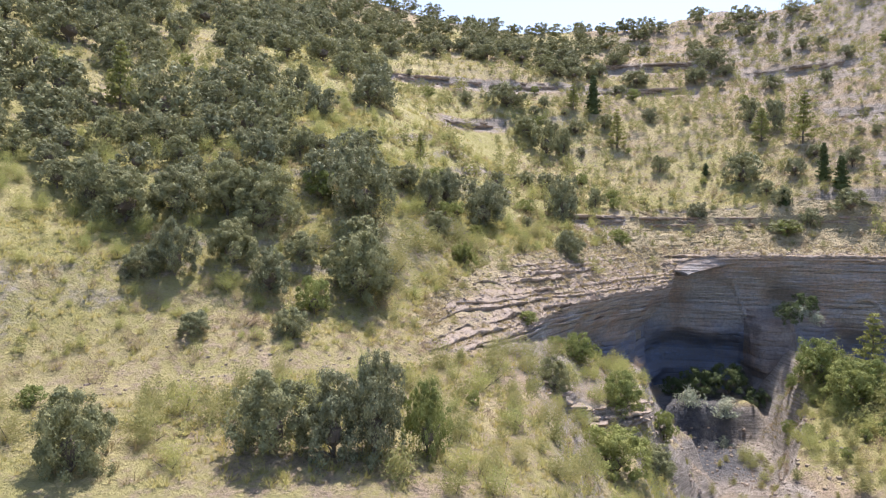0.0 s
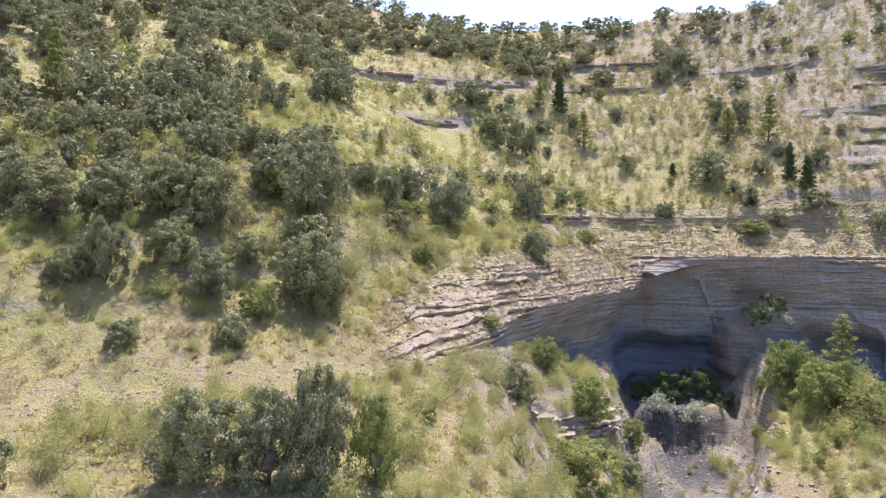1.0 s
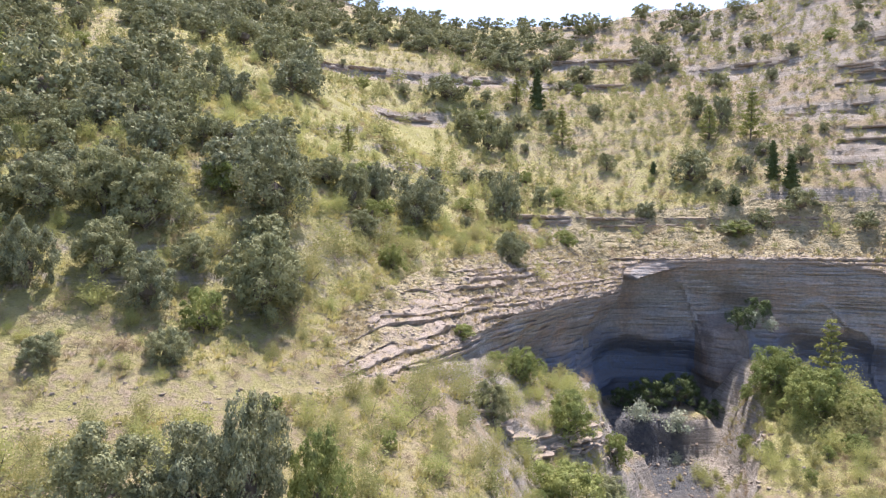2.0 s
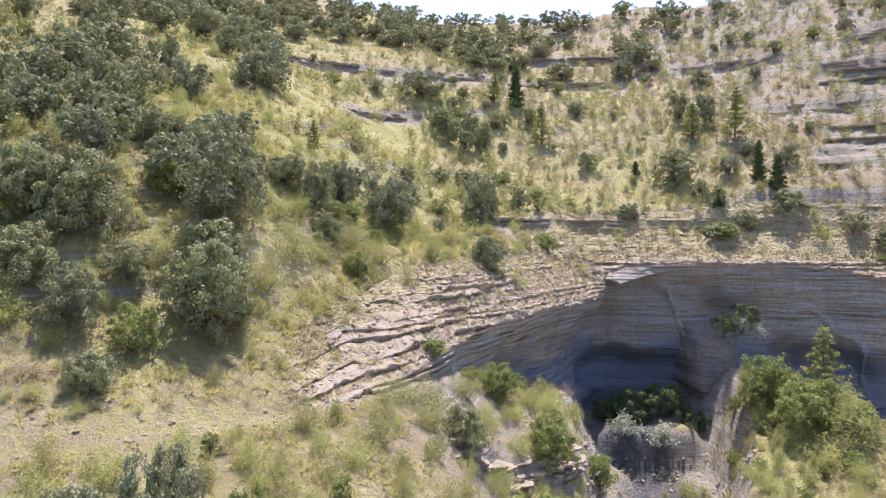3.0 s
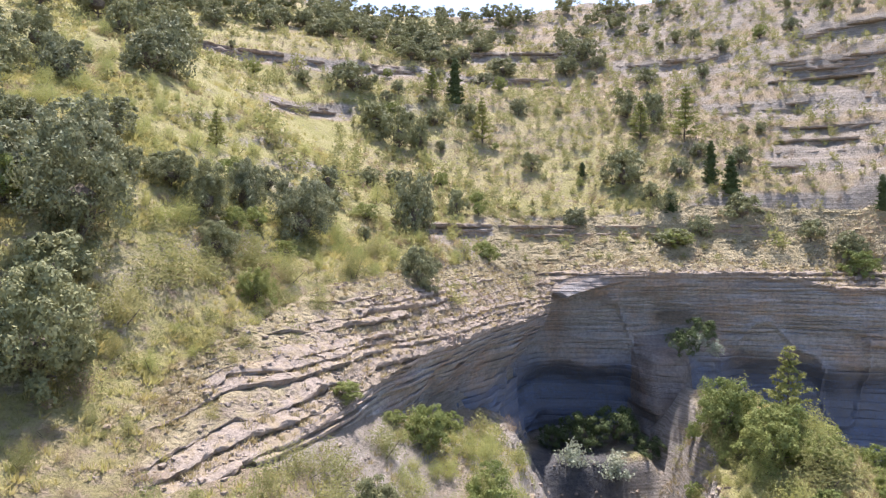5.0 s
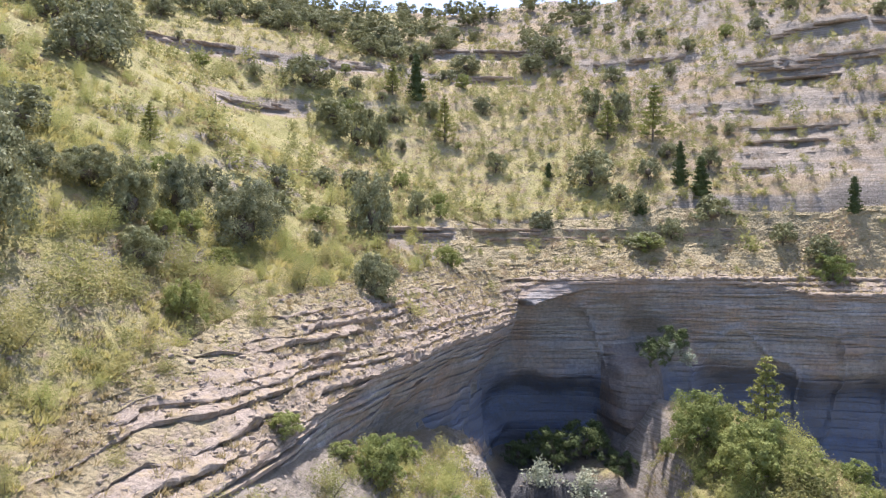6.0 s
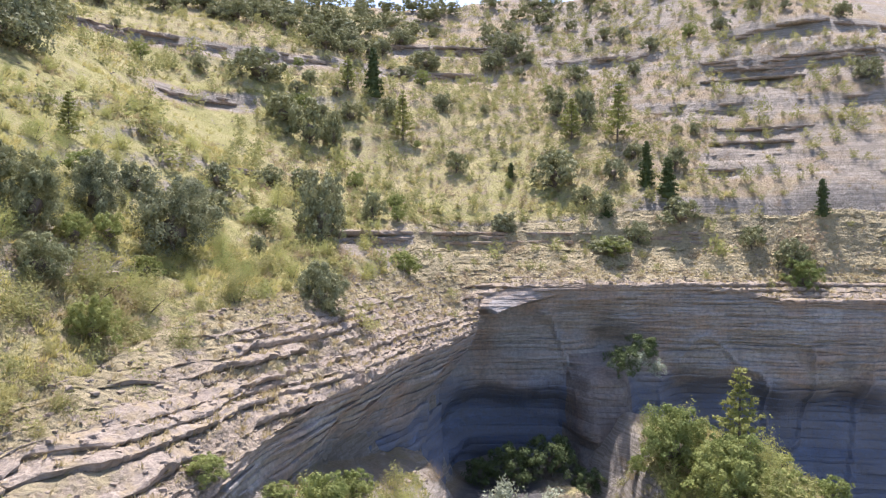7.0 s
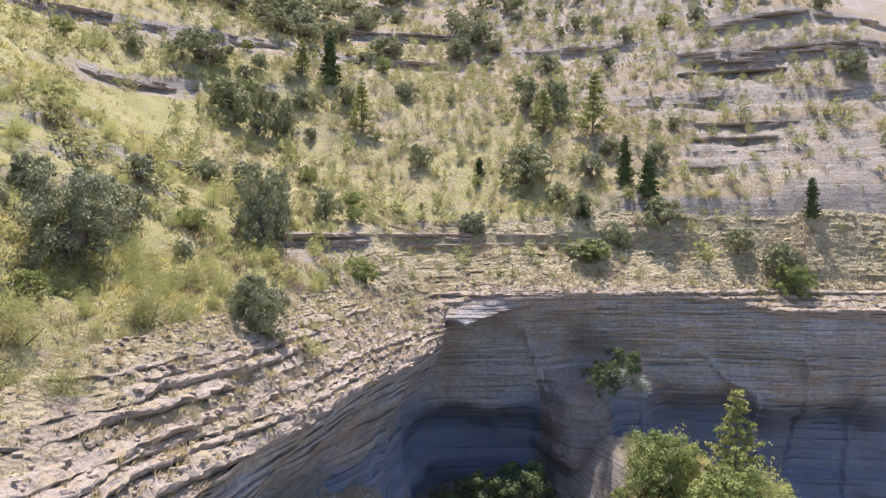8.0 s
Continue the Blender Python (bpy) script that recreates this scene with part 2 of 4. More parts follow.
def hill(x, y):
    crest = 150 - 7 * ease(x, 22, 46) - 18 * ease(x, 50, 70) - 8 * ease(-x, 15, 60)
    over = np.maximum(y - crest, 0)
    xs, ys = np.clip(x, -60, 78), np.clip(np.minimum(y, crest), 22, 150)
    u, v = (xs - 15) / 50, (ys - 80) / 50
    terms = (1 + 0 * u, u, v, u * u, u * v, v * v, u**3, u * u * v, u * v * v, v**3)
    z = sum(c * term for c, term in zip(HILL, terms))
    for a, b, s, h in SPURS:
        z = z + h * np.exp(-((xs - a) ** 2 + (ys - b) ** 2) / (2 * s * s))
    return z - over * 0.22 + 0.25 * np.minimum(over, 6) * 0.22


def below(x, y):
    """The ground under the rim: the grassy shoulder, the gully's floor and the wooded mound in it."""
    edge = 12.5 + 0.22 * (y - 45) + 1.3 * lattice(x * 0.25, y * 0.25, 5) + 0.9 * lattice(x * 0.8, y * 0.8, 6)
    shoulder = 9.2 - 0.36 * (x - 7.4) + 0.25 * (y - 40.4)
    shoulder = np.where(x < 7.4, 9.2 - 0.27 * (x - 7.4) + 0.25 * (y - 40.4), shoulder)
    shoulder = shoulder - 1.35 * np.maximum(x - edge, 0) - 0.25 * np.maximum(y - 50, 0)
    floor = -0.6 + 0.1 * (np.minimum(y, 66) - 60) + 3.6 * ease(y, 65.0, 67.0) * ease(x, 15, 18) * ease(-x, -33, -29)
    # the mound's crest runs out from the buttress of the cliff
    ax, ay, bx, by = 34.2, 68.0, 37.6, 60.6
    k = np.clip(((x - ax) * (bx - ax) + (y - ay) * (by - ay)) / ((bx - ax) ** 2 + (by - ay) ** 2), 0, 1.0)
    cx, cy = ax + k * (bx - ax), ay + k * (by - ay)
    far = np.hypot((x - cx) * np.where(x < cx, 1.0, 0.82), (y - cy) * np.where(y < cy, 0.62, 1.0))
    # its left bank breaks off along a slanting edge
    bank = np.interp(y, (44, 50, 55, 60, 63, 67), (20.5, 24.5, 28.0, 31.2, 32.8, 33.8)) + 0.7 * lattice(x * 0.35, y * 0.35, 14) + 0.3 * lattice(x * 1.1, y * 1.1, 15)
    fall = np.where(x < cx, 0.36 * far + 1.9 * np.maximum(bank - x, 0), 0.82 * np.maximum(far - 1.0, 0))
    mound = 8.8 - 1.4 * k - fall
    z = softmax2(softmax2(shoulder, floor, 1.2), mound, 1.0)
    return z + 0.35 * rough(x * 0.3, y * 0.3, 11, 3)


def over_rim(x, y, d, lip):
    """Ground on the uphill side: off the lip at the ledges' slope, then the hillside."""
    slope = 0.45 + 0.5 * ease(x, 0, 6) - 0.45 * ease(x, 20, 28)
    near = lip + slope * np.minimum(d, 9) + 0.35 * np.maximum(d - 9, 0) - 0.3 * (1 - ease(x, -1, 4))
    k = ease(d, 2.0, 11.0)
    return near * (1 - k) + hill(x, y) * k


# Harder beds that crop out along the hillside: height, from x, to x, rise.
LEDGES = [(22.5, 12, 47, 0.9), (20.5, -2, 4.5, 0.4), (45.4, -12, 40, 1.1), (47.6, 48, 62, 1.1), (52.0, 27, 44, 1.5), (44.5, 62, 85, 1.7), (50.2, 68, 92, 1.8),
          (36.6, -2, 7.5, 0.9), (37.7, 52, 76, 1.0), (34.0, 56, 68, 0.5), (32.2, 54, 67, 0.5), (30.6, 52, 66, 0.5), (29.0, 51, 64, 0.5), (19.4, 51, 64, 0.45),
          (18.1, 50, 62, 0.45), (27.5, 3, 10, 0.4), (41.2, 60, 80, 0.5)]
OUTCROP = [(-2.5, 27.5, 10.4), (1, 32, 10.4), (4, 36.4, 10.2), (7.4, 40.2, 9.9), (11, 43, 9.4), (14.5, 47, 8.6)]


def bedded(x, y, d, lip):
    """The smooth hillside with a slight waviness, by whose height the beds are told."""
    return over_rim(x, y, d, lip) + 0.5 * lattice(x * 0.07, y * 0.07, 31) * ease(d, 4, 9)


def terraced(z, x, y, d):
    """Each harder bed makes a flatter strip and then a steep rise."""
    drop = 0 * z
    for top, x0, x1, rise in LEDGES:
        w = 1.7 * rise
        k = np.clip((z - (top - w)) / w, 0, 1)
        drop = drop + w * (k**4 - k) * ease(x, x0 - 2, x0 + 2) * ease(-x, -x1 - 2, -x1 + 2)
    q = z / 1.7 + 0.5 * rough(x * 0.06, y * 0.06, 37, 2)
    part = q - np.floor(q)
    patch = np.clip(0.05 + 0.4 * rough(x * 0.07, y * 0.07, 21, 2), 0.0, 0.3) * ease(d, 3, 9)
    return z + drop + (ease(part, 0.6, 1.0) - part) * 1.7 * patch


def near_ledge(x, y, wide=1.0):
    """1 on the bare strips along the hillside's harder beds, 0 away from them."""
    x, y = np.asarray(x, float), np.asarray(y, float)
    d, lip, _ = rim_at(x, y)
    z, k = bedded(x, y, d, lip), 0.0
    for top, x0, x1, rise in LEDGES:
        if rise >= 0.45:
            up = ease(z, top - (1.5 + 0.6 * wide) * rise - 0.5, top - 1.3 * rise) * (1 - ease(z, top + 0.1 * wide, top + 0.5 * wide))
            k = np.maximum(k, up * ease(x, x0 - 1, x0 + 1) * ease(-x, -x1 - 1, -x1 + 1))
    return k * (d > 2)


def outcrop_step(x, y):
    """The shoulder drops a little in front of its lower outcrop."""
    best, side = np.full(np.shape(x), 1e9), np.ones(np.shape(x))
    for (ax, ay, _), (bx, by, _) in zip(OUTCROP, OUTCROP[1:]):
        dx, dy = bx - ax, by - ay
        k = np.clip(((x - ax) * dx + (y - ay) * dy) / (dx * dx + dy * dy), 0, 1)
        far = np.hypot(x - ax - k * dx, y - ay - k * dy)
        side = np.where(far < best, np.where(dx * (y - ay) - dy * (x - ax) > 0, 1.0, -1.0), side)
        best = np.minimum(best, far)
    return -1.3 * (1 - ease(best * side, 0.5, 1.3)) * ease(-best, -9, -3) * ease(x, -3, 1)


def step_reach(x):
    """How far behind the rim the bare stone steps go."""
    return np.interp(x, (-15, -9, 0, 3, 7, 11, 20, 25, 44, 48, 80), (0.6, 2.2, 5.4, 5.8, 5.2, 4.8, 4.8, 8.4, 8.4, 8.6, 8.6))


def drop_start(x):
    """How far behind the rim the ground goes down inside the rock."""
    return 2.4 * ease(x, 3.0, 9.5) + 4.2 * ease(x, 20, 25)


def upper_z(x, y, d, lip):
    return terraced(bedded(x, y, d, lip), x, y, d) + (0.26 * rough(x * 0.35, y * 0.35, 3, 4) + 0.4 * lattice(x * 0.12, y * 0.12, 8)) * ease(d, 1.5, 6)


def lower_z(x, y, d, lip):
    """Along the shoulder the ground comes up to the ledges; under the cliff it stays down."""
    low, meets = below(x, y) + outcrop_step(x, y), 1 - ease(x, 3.0, 9.5)
    return low * (1 - meets) + softmax2(low, lip - 0.05 - 0.25 * ease(x, 0, 4) - 0.22 * np.maximum(-d, 0), 0.6) * meets


def ground_z(x, y):
    x, y = np.asarray(x, float), np.asarray(y, float)
    d, lip, _ = rim_at(x, y)
    start = drop_start(x)
    k = ease(d, start - 0.4 * (1 - ease(x, 3.0, 9.5)), start + 0.9)
    # under the stone steps the soil lies lower
    bare = ease(x, -3, 3) * ease(d, 0, 1) * (1 - ease(d, step_reach(x) - 0.2, step_reach(x) + 0.8))
    return lower_z(x, y, d, lip) * (1 - k) + (upper_z(x, y, d, lip) - 0.55 * bare) * k


def surface_z(x, y):
    """What one stands on: the ground, or the rock and rubble over the cliff's brink."""
    x, y = np.asarray(x, float), np.asarray(y, float)
    d, lip, _ = rim_at(x, y)
    return np.where((d > 0) & (d < drop_start(x) + 1.2), upper_z(x, y, np.maximum(d, 0.05), lip), ground_z(x, y))


def mesh_of(name, verts, faces, mats, smooth=True, slots=None):
    me = bpy.data.meshes.new(name)
    me.from_pydata(verts, [], faces)
    for mat in mats if isinstance(mats, (list, tuple)) else [mats]:
        me.materials.append(mat)
    if slots is not None:
        me.polygons.foreach_set("material_index", slots)
    me.polygons.foreach_set("use_smooth", [smooth] * len(me.polygons))
    me.update()
    return me


def spaced(stops):
    """Coordinates along an axis, from runs of (start, step), the last with its end alone."""
    out = []
    for (a, step), (b, _) in zip(stops, stops[1:]):
        out += list(np.linspace(a, b, max(1, int(round((b - a) / step))), endpoint=False))
    return np.array(out + [stops[-1][0]])


def build_ground():
    xs = spaced([(-1500, 200), (-300, 30), (-90, 3), (-40, 0.8), (-22, 0.45), (54, 0.7), (90, 3), (180, 30), (360, 200), (1600, 0)])
    ys = spaced([(-1500, 200), (-200, 25), (-30, 3), (20, 0.6), (28, 0.42), (84, 0.7), (150, 3), (190, 25), (360, 200), (1600, 0)])
    gx, gy = np.meshgrid(xs, ys)
    gz = ground_z(gx, gy)
    nx, ny = len(xs), len(ys)
    verts = np.stack([gx, gy, gz], -1).reshape(-1, 3).tolist()
    a = (np.arange(ny - 1)[:, None] * nx + np.arange(nx - 1)[None]).ravel()
    faces = np.stack([a, a + 1, a + nx + 1, a + nx], -1).tolist()
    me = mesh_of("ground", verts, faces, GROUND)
    # how dry and stony the soil is: bare along the brink and over the right-hand slopes, lusher in the meadow
    d = rim_at(gx, gy)[0]
    dry = 0.24 + 0.15 * ease(-gy, -46, -38) + 0.45 * ease(gx, 25, 60) + 0.2 * ease(gy, 85, 120) + 0.7 * (0.08 + 0.92 * ease(gx, -1, 7)) * np.exp(-(np.maximum(np.abs(d) - 1.5, 0) / 3.5) ** 2) * (d > -9) + 0.2 * rough(gx * 0.06, gy * 0.06, 77, 3) + ease(-gz, -4, -1) * (gx > 10)
    dry = dry + 0.9 * near_ledge(gx, gy, 1.2) + (0.45 * ease(gx, 22, 26) + 0.4 * ease(gx, 46, 50)) * (d > 0) * (1 - ease(d, 6, 11))
    me.attributes.new("dryness", "FLOAT", "POINT").data.foreach_set("value", np.clip(dry, 0, 1).ravel())
    # painted shade: dark blue-grey colour over the low floor of the hollow
    in_gully = ease(-d, -1, 0) * ease(gx, 14, 18) * (1 - ease(gx, 60, 75)) * ease(gy, 54, 60) * (1 - ease(gz, 3.2, 5.2)) * (1 - ease(gx, 26, 29) * (gx < 36))
    me.attributes.new("hollow_shade", "FLOAT", "POINT").data.foreach_set("value", in_gully.ravel())
    ob = new("ground", me)
    return tagged(ob, "dry grassy hillside with bare tan earth and low rock steps", "ground", kind="structure")


ground = build_ground()


# ---- the cliff and the ledges over it ----
def rim_line(step=0.4):
    """The rim as a dense, slightly smoothed line: place, uphill way, lip height."""
    pts = np.array(RIM, float)
    runs = np.r_[0, np.cumsum(np.hypot(*np.diff(pts[:, :2], axis=0).T))]
    s = np.arange(runs[0], runs[-1], step)
    line = np.stack([np.interp(s, runs, pts[:, n]) for n in range(3)], -1)
    wide = np.pad(line, ((3, 3), (0, 0)), "edge")
    line = sum(wide[n:n + len(line)] for n in range(7)) / 7
    way = np.gradient(line[:, :2], axis=0)
    way /= np.linalg.norm(way, axis=1)[:, None]
    wide = np.pad(way, ((5, 5), (0, 0)), "edge")
    way = sum(wide[n:n + len(way)] for n in range(11))
    way /= np.linalg.norm(way, axis=1)[:, None]
    return s, line, np.stack([-way[:, 1], way[:, 0]], -1)


def face_at(x, lip, z):
    """How far behind the rim's line the rock's face stands at the height z."""
    deep = np.maximum(lip - z, 0)
    hang = 0.3 + 2.1 * ease(x, 5, 12) * (1 - 0.55 * ease(x, 22, 27))
    low = hang * (1 - 0.8 * ease(x, 33, 37)) * ease(deep, 0.2, 5.0) - 0.22 * np.maximum(deep - 8, 0)
    # the arched hollow, the buttress beside it, the cleft over that, and the undercut farther on
    u = np.abs(x - 28.2 + 0.5 * lattice(z * 0.6, 0 * z, 38) + 0.25 * lattice(z * 1.9, 0 * z, 39)) / (4.4 + 0.06 * (10 - z))
    low = low + 2.0 * ease(1.08 - u, 0, 0.4) * ease(9.9 - 0.9 * u**3 + 0.5 * lattice(x * 0.5, 0 * x, 36) + 0.25 * lattice(x * 1.5, 0 * x, 37) - z, -0.2, 2.2)
    low = low - (2.3 + 0.16 * np.maximum(12 - z, 0)) * np.exp(-((x - 34.0) / (1.9 + 0.09 * np.maximum(12 - z, 0))) ** 4) * ease(12.4 - z, 0, 2.2)
    low = low + 1.9 * np.exp(-(((x - 35.3) / 2.0) ** 2) - ((z - 13.0) / 1.2) ** 2)
    low = low + 2.6 * ease(x, 38, 42) * ease(deep + 0.7 * lattice(x * 0.4, 0 * x, 35), 6.4, 9.5)
    low = low + 0.9 * np.exp(-(((x - 23.3) / 0.4) ** 2)) * ease(deep, 3.0, 4.0)
    # a stepped shelf that juts out beside the inner corner and thins away from it
    shelf = np.clip(1 - (x - 24.2) / 7.5, 0, 1) * ease(x, 23.5 + 0.7 * deep, 23.9 + 0.7 * deep)
    jut = 3.2 * shelf * np.clip((deep - 0.15) / 1.9, 0, 1) * ease(z, 15.5 + 1.9 * (1 - shelf), 15.75 + 1.9 * (1 - shelf))
    return low - jut


def part(name, me, parent, label=""):
    ob = new(name, me)
    ob.parent = parent
    if label:
        ob["label"] = label
    return ob


def strips(parent, name, grid, groups, mats, slots, keep, smooth=False, attribute=None):
    """A net of points (rows along the rim, columns across) as one mesh for each bed and stretch."""
    rows, cols = grid.shape[:2]
    for r0 in range(0, rows - 1, 75):
        r1 = min(r0 + 75, rows - 1)
        for c0, c1 in groups:
            n = c1 - c0 + 1
            ok = keep[r0:r1, c0:c1]
            if not ok.any():
                continue
            a = (np.arange(r1 - r0)[:, None] * n + np.arange(c1 - c0)[None])
            quads = np.stack([a, a + 1, a + n + 1, a + n], -1)[ok]
            used, index = np.unique(quads, return_inverse=True)
            pts = grid[r0:r1 + 1, c0:c1 + 1].reshape(-1, 3)[used]
            me = mesh_of(name, pts.tolist(), index.reshape(-1, 4).tolist(), mats, smooth, slots[r0:r1, c0:c1][ok].astype("int32"))
            if attribute is not None:
                me.attributes.new("soil", "FLOAT", "POINT").data.foreach_set("value", attribute[r0:r1 + 1, c0:c1 + 1].ravel()[used])
            part(name, me, parent)


def build_cliff():
    """The face under the rim, bed by bed: harder beds stand proud, soft ones weather back."""
    cliff = tagged(new("rock_cliff"), "grey and rust-stained bedded limestone cliff round a shaded hollow", "cliff", kind="structure")
    rng = random.Random(7)
    s, line, way = rim_line(0.25)
    on = (line[:, 0] > 1.5) & (line[:, 0] < 78)
    s, line, way = s[on], line[on], way[on]
    x, lip = line[:, 0], line[:, 2] + 0.12
    foot = below(x, line[:, 1]) - 1.2
    z, cols, groups, heights = -2.5, [], [], []
    while z < 18.4:
        h = rng.uniform(0.35, 0.9) if z < 8 else rng.uniform(0.22, 0.55) if z < 12.5 else rng.uniform(0.14, 0.34)
        proud, k = rng.uniform(-0.1, 0.1) * (1.8 if rng.random() < 0.25 else 0.7), len(groups)
        for n, (dz, inset) in enumerate([(0.0, 0.045), (0.14, 0.01), (0.5, -0.01), (0.86, 0.0), (0.99, 0.03)]):
            level = np.minimum(z + dz * h + 0.05 * lattice(s * 0.6, k * 1.7 + 0 * s, 45), lip)
            off = face_at(x, lip, level) + inset * (1.0 + 0.8 * lattice(s * 0.2, k * 3.1 + 0 * s, 40)) + proud * (0.6 + 0.7 * lattice(s * 0.09, k * 5.3 + 0 * s, 41))
            off = off + 0.16 * lattice(s * 0.45, k * 3.1 + 0 * s, 42) + 0.5 * rough(s * 0.17, level * 0.2, 49, 3) * ease(lip - level, 0.3, 2.5)
            off = off - 0.3 * np.exp(-((lattice(s * 0.3, level * 0.12, 50) / 0.07) ** 2)) * ease(lip - level, 1.0, 3.0)
            off = off + 0.05 * (lattice(s * 1.1, k * 5 + n * 0.35 + 0 * s, 43) + 0.5 * lattice(s * 2.3, k * 9 + n * 0.8 + 0 * s, 44))
            cols.append(np.stack([x + way[:, 0] * off, line[:, 1] + way[:, 1] * off, level], -1))
            heights.append(level)
        groups.append((5 * k, 5 * k + 5))
        z += h
    cols.append(cols[-1] + np.array([0, 0, 0.02]))
    heights.append(heights[-1])
    level = np.stack(heights, 1)
    keep = (level[:-1, :-1] < lip[:-1, None] - 0.01) & (level[:-1, 1:] > foot[:-1, None])
    # earthy debris clings to the buttress; the lip itself is bare limestone
    earthy = (np.abs(x[:, None] - 34.0 + 0.8 * lattice(s * 0.4, s * 0, 48)[:, None]) < 2.3 + 0.05 * (12 - level)) & (level < 12.2)
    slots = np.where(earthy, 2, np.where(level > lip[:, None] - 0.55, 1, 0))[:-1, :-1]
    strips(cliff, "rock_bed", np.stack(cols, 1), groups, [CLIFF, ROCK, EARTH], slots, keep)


step_tops = []


def build_terraces():
    """The beds behind the brink: long level steps with low undercut risers, buried here and there under soil and rubble."""
    thing = tagged(new("rock_terraces"), "long pale limestone steps with low dark risers above the cliff", "ledge", kind="structure")
    rng = random.Random(41)
    s, line, way = rim_line(0.15)
    on = (line[:, 0] > -15) & (line[:, 0] < 80)
    s, line, way = s[on], line[on], way[on]
    x = line[:, 0]
    back = np.arange(0, 11.5, 0.12)
    px, py = x[:, None] + way[:, :1] * back, line[:, 1, None] + way[:, 1:] * back
    near, lip, _ = rim_at(px, py)
    # the beds dip gently towards the meadow
    dip = np.interp(x - 1.5, (-8, -1.5, 0.5, 4, 15), (1.1, 0.8, 0.45, 0.12, 0.0))
    z0 = np.maximum.accumulate(over_rim(px, py, np.maximum(near, 0.05), lip), axis=1) + back * 1e-3 + dip[:, None]
    full = upper_z(px, py, np.maximum(near, 0.05), lip)
    reach = step_reach(x)
    stony = np.interp(x, (-9, 0, 4, 10, 20, 24, 44, 47, 80), (0.8, 3.4, 4.8, 4.2, 3.6, 1.7, 1.4, 3.2, 2.4))
    edges, z = [], 12.5
    while z < 24.5:
        edges.append(z)
        z += 0.3 if 15.2 < z < 15.7 and 15.25 in edges else rng.uniform(0.26, 0.46)
        if 14.95 < z < 15.5 and 15.25 not in edges:
            z = 15.25
    fronts = [np.array([np.interp(e, z0[r], back, left=0.0, right=11.4) for r in range(len(s))]) for e in edges]
    leads, fades = [], []
    for k, e in enumerate(edges):
        big = 15.2 < e < 15.8
        wild = 0.20 * lattice(s * 0.33, k * 3.7 + 0 * s, 61) + 0.13 * lattice(s * 1.1, k * 1.9 + 0 * s, 62) + 0.11 * np.round(1.6 * lattice(s * 1.1, k * 2.9 + 0 * s, 67)) + 0.10 * lattice(s * 3.1, k * 1.3 + 0 * s, 68)
        open_ = np.clip(0.52 + 0.9 * lattice(s * 0.1, k * 2.3 + 0.7 + 0 * s, 63) + 0.5 * lattice(s * 0.5, k * 1.1 + 0 * s, 69) + 0.25 * lattice(s * 1.7, k * 1.7 + 0 * s, 60) + (0.38 if big else 0), 0.0, 1)
        bare = 1 - ease(fronts[k], stony - 1.2, stony + 0.5)
        fade = np.clip(open_ * bare * (0.25 + 0.75 * ease(x, -5, 5)), 0.02, 1)
        front = fronts[k] + wild * (0.25 + 0.75 * ease(fronts[k], 0.0, 0.8)) * (0.3 + 0.7 * fade)
        front = np.where(fronts[k] < 0.02, -0.10, np.maximum(front, 0.08))
        leads.append(np.where(fronts[k] < 0.02, front, np.maximum(front, leads[-1] + 0.1)) if leads else front)
        fades.append(fade)
    cols, groups, keep, slots, soil = [], [], [], [], []
    for k, (e, top) in enumerate(zip(edges, edges[1:])):
        h, front, fade = top - e, leads[k], fades[k]
        ahead = np.minimum(leads[k + 1] + 0.4, 11.4)
        rise = h * fade * 0.95
        tuck = 0.16 + 0.25 * h
        here = []
        for n, (d, dz) in enumerate([(tuck + 0.2, -0.3), (tuck * 0.75, 0.02), (0.05, 0.35), (0.0, 0.72), (0.02, 0.93), (0.09, 1.0)]):
            jag = 0.09 * (lattice(s * 2.3, k * 5 + n * 0.4 + 0 * s, 64) + 0.8 * lattice(s * 4.9, k * 9 + n * 0.9 + 0 * s, 65)) * (1 if n else 0)
            here.append((front + d * (0.4 + 0.6 * fade) + jag, e + dz * rise + ((0.05 * lattice(s * 1.6, k + n * 0.3 + 0 * s, 66) + 0.04 * lattice(s * 4.2, k + n * 0.7 + 0 * s, 59)) if n > 1 else 0)))
        lead, head = front + 0.09, e + rise
        for n, f in enumerate((0.16, 0.36, 0.58, 0.8, 1.0)):
            d = lead + np.maximum(ahead - lead, 0.05) * f
            lump_ = 0.085 * rough(s * 2.1, k * 3 + d * 2.3, 70, 3) + 0.06 * lattice(s * 0.5, d * 0.8 + k, 71)
            here.append((d, head + (top + 0.03 - head) * np.clip((d - lead) / np.maximum(leads[k + 1] - lead - 0.05, 0.05), 0, 1) + lump_ * (1 if n < 4 else 0)))
        for n, (d, z) in enumerate(here):
            # farther back the beds go under the hillside's own waviness
            sunk = ease(d, reach - 0.2, reach + 1.2)
            wave = np.array([np.interp(dd, back, full[r] - z0[r] + dip[r]) for r, dd in enumerate(d)]) * ease(d, 2.0, 4.5)
            zz = z - dip + wave - 0.75 * sunk - 0.22 * (1 - ease(x, -3, 3))
            cols.append(np.stack([x + way[:, 0] * d, line[:, 1] + way[:, 1] * d, zz], -1))
            soil.append(np.clip(0.1 + 0.8 * ease(d, stony - 1.6, stony + 0.6) + 0.45 * (1 - fade) * ease(d, 0.5, 2.0), 0, 1))
            if 6 <= n <= 9:
                pick_ = (fronts[k] < stony + 1.0) & (fronts[k + 1] - fronts[k] > 0.08)
                step_tops.extend(cols[-1][pick_][::2].tolist())
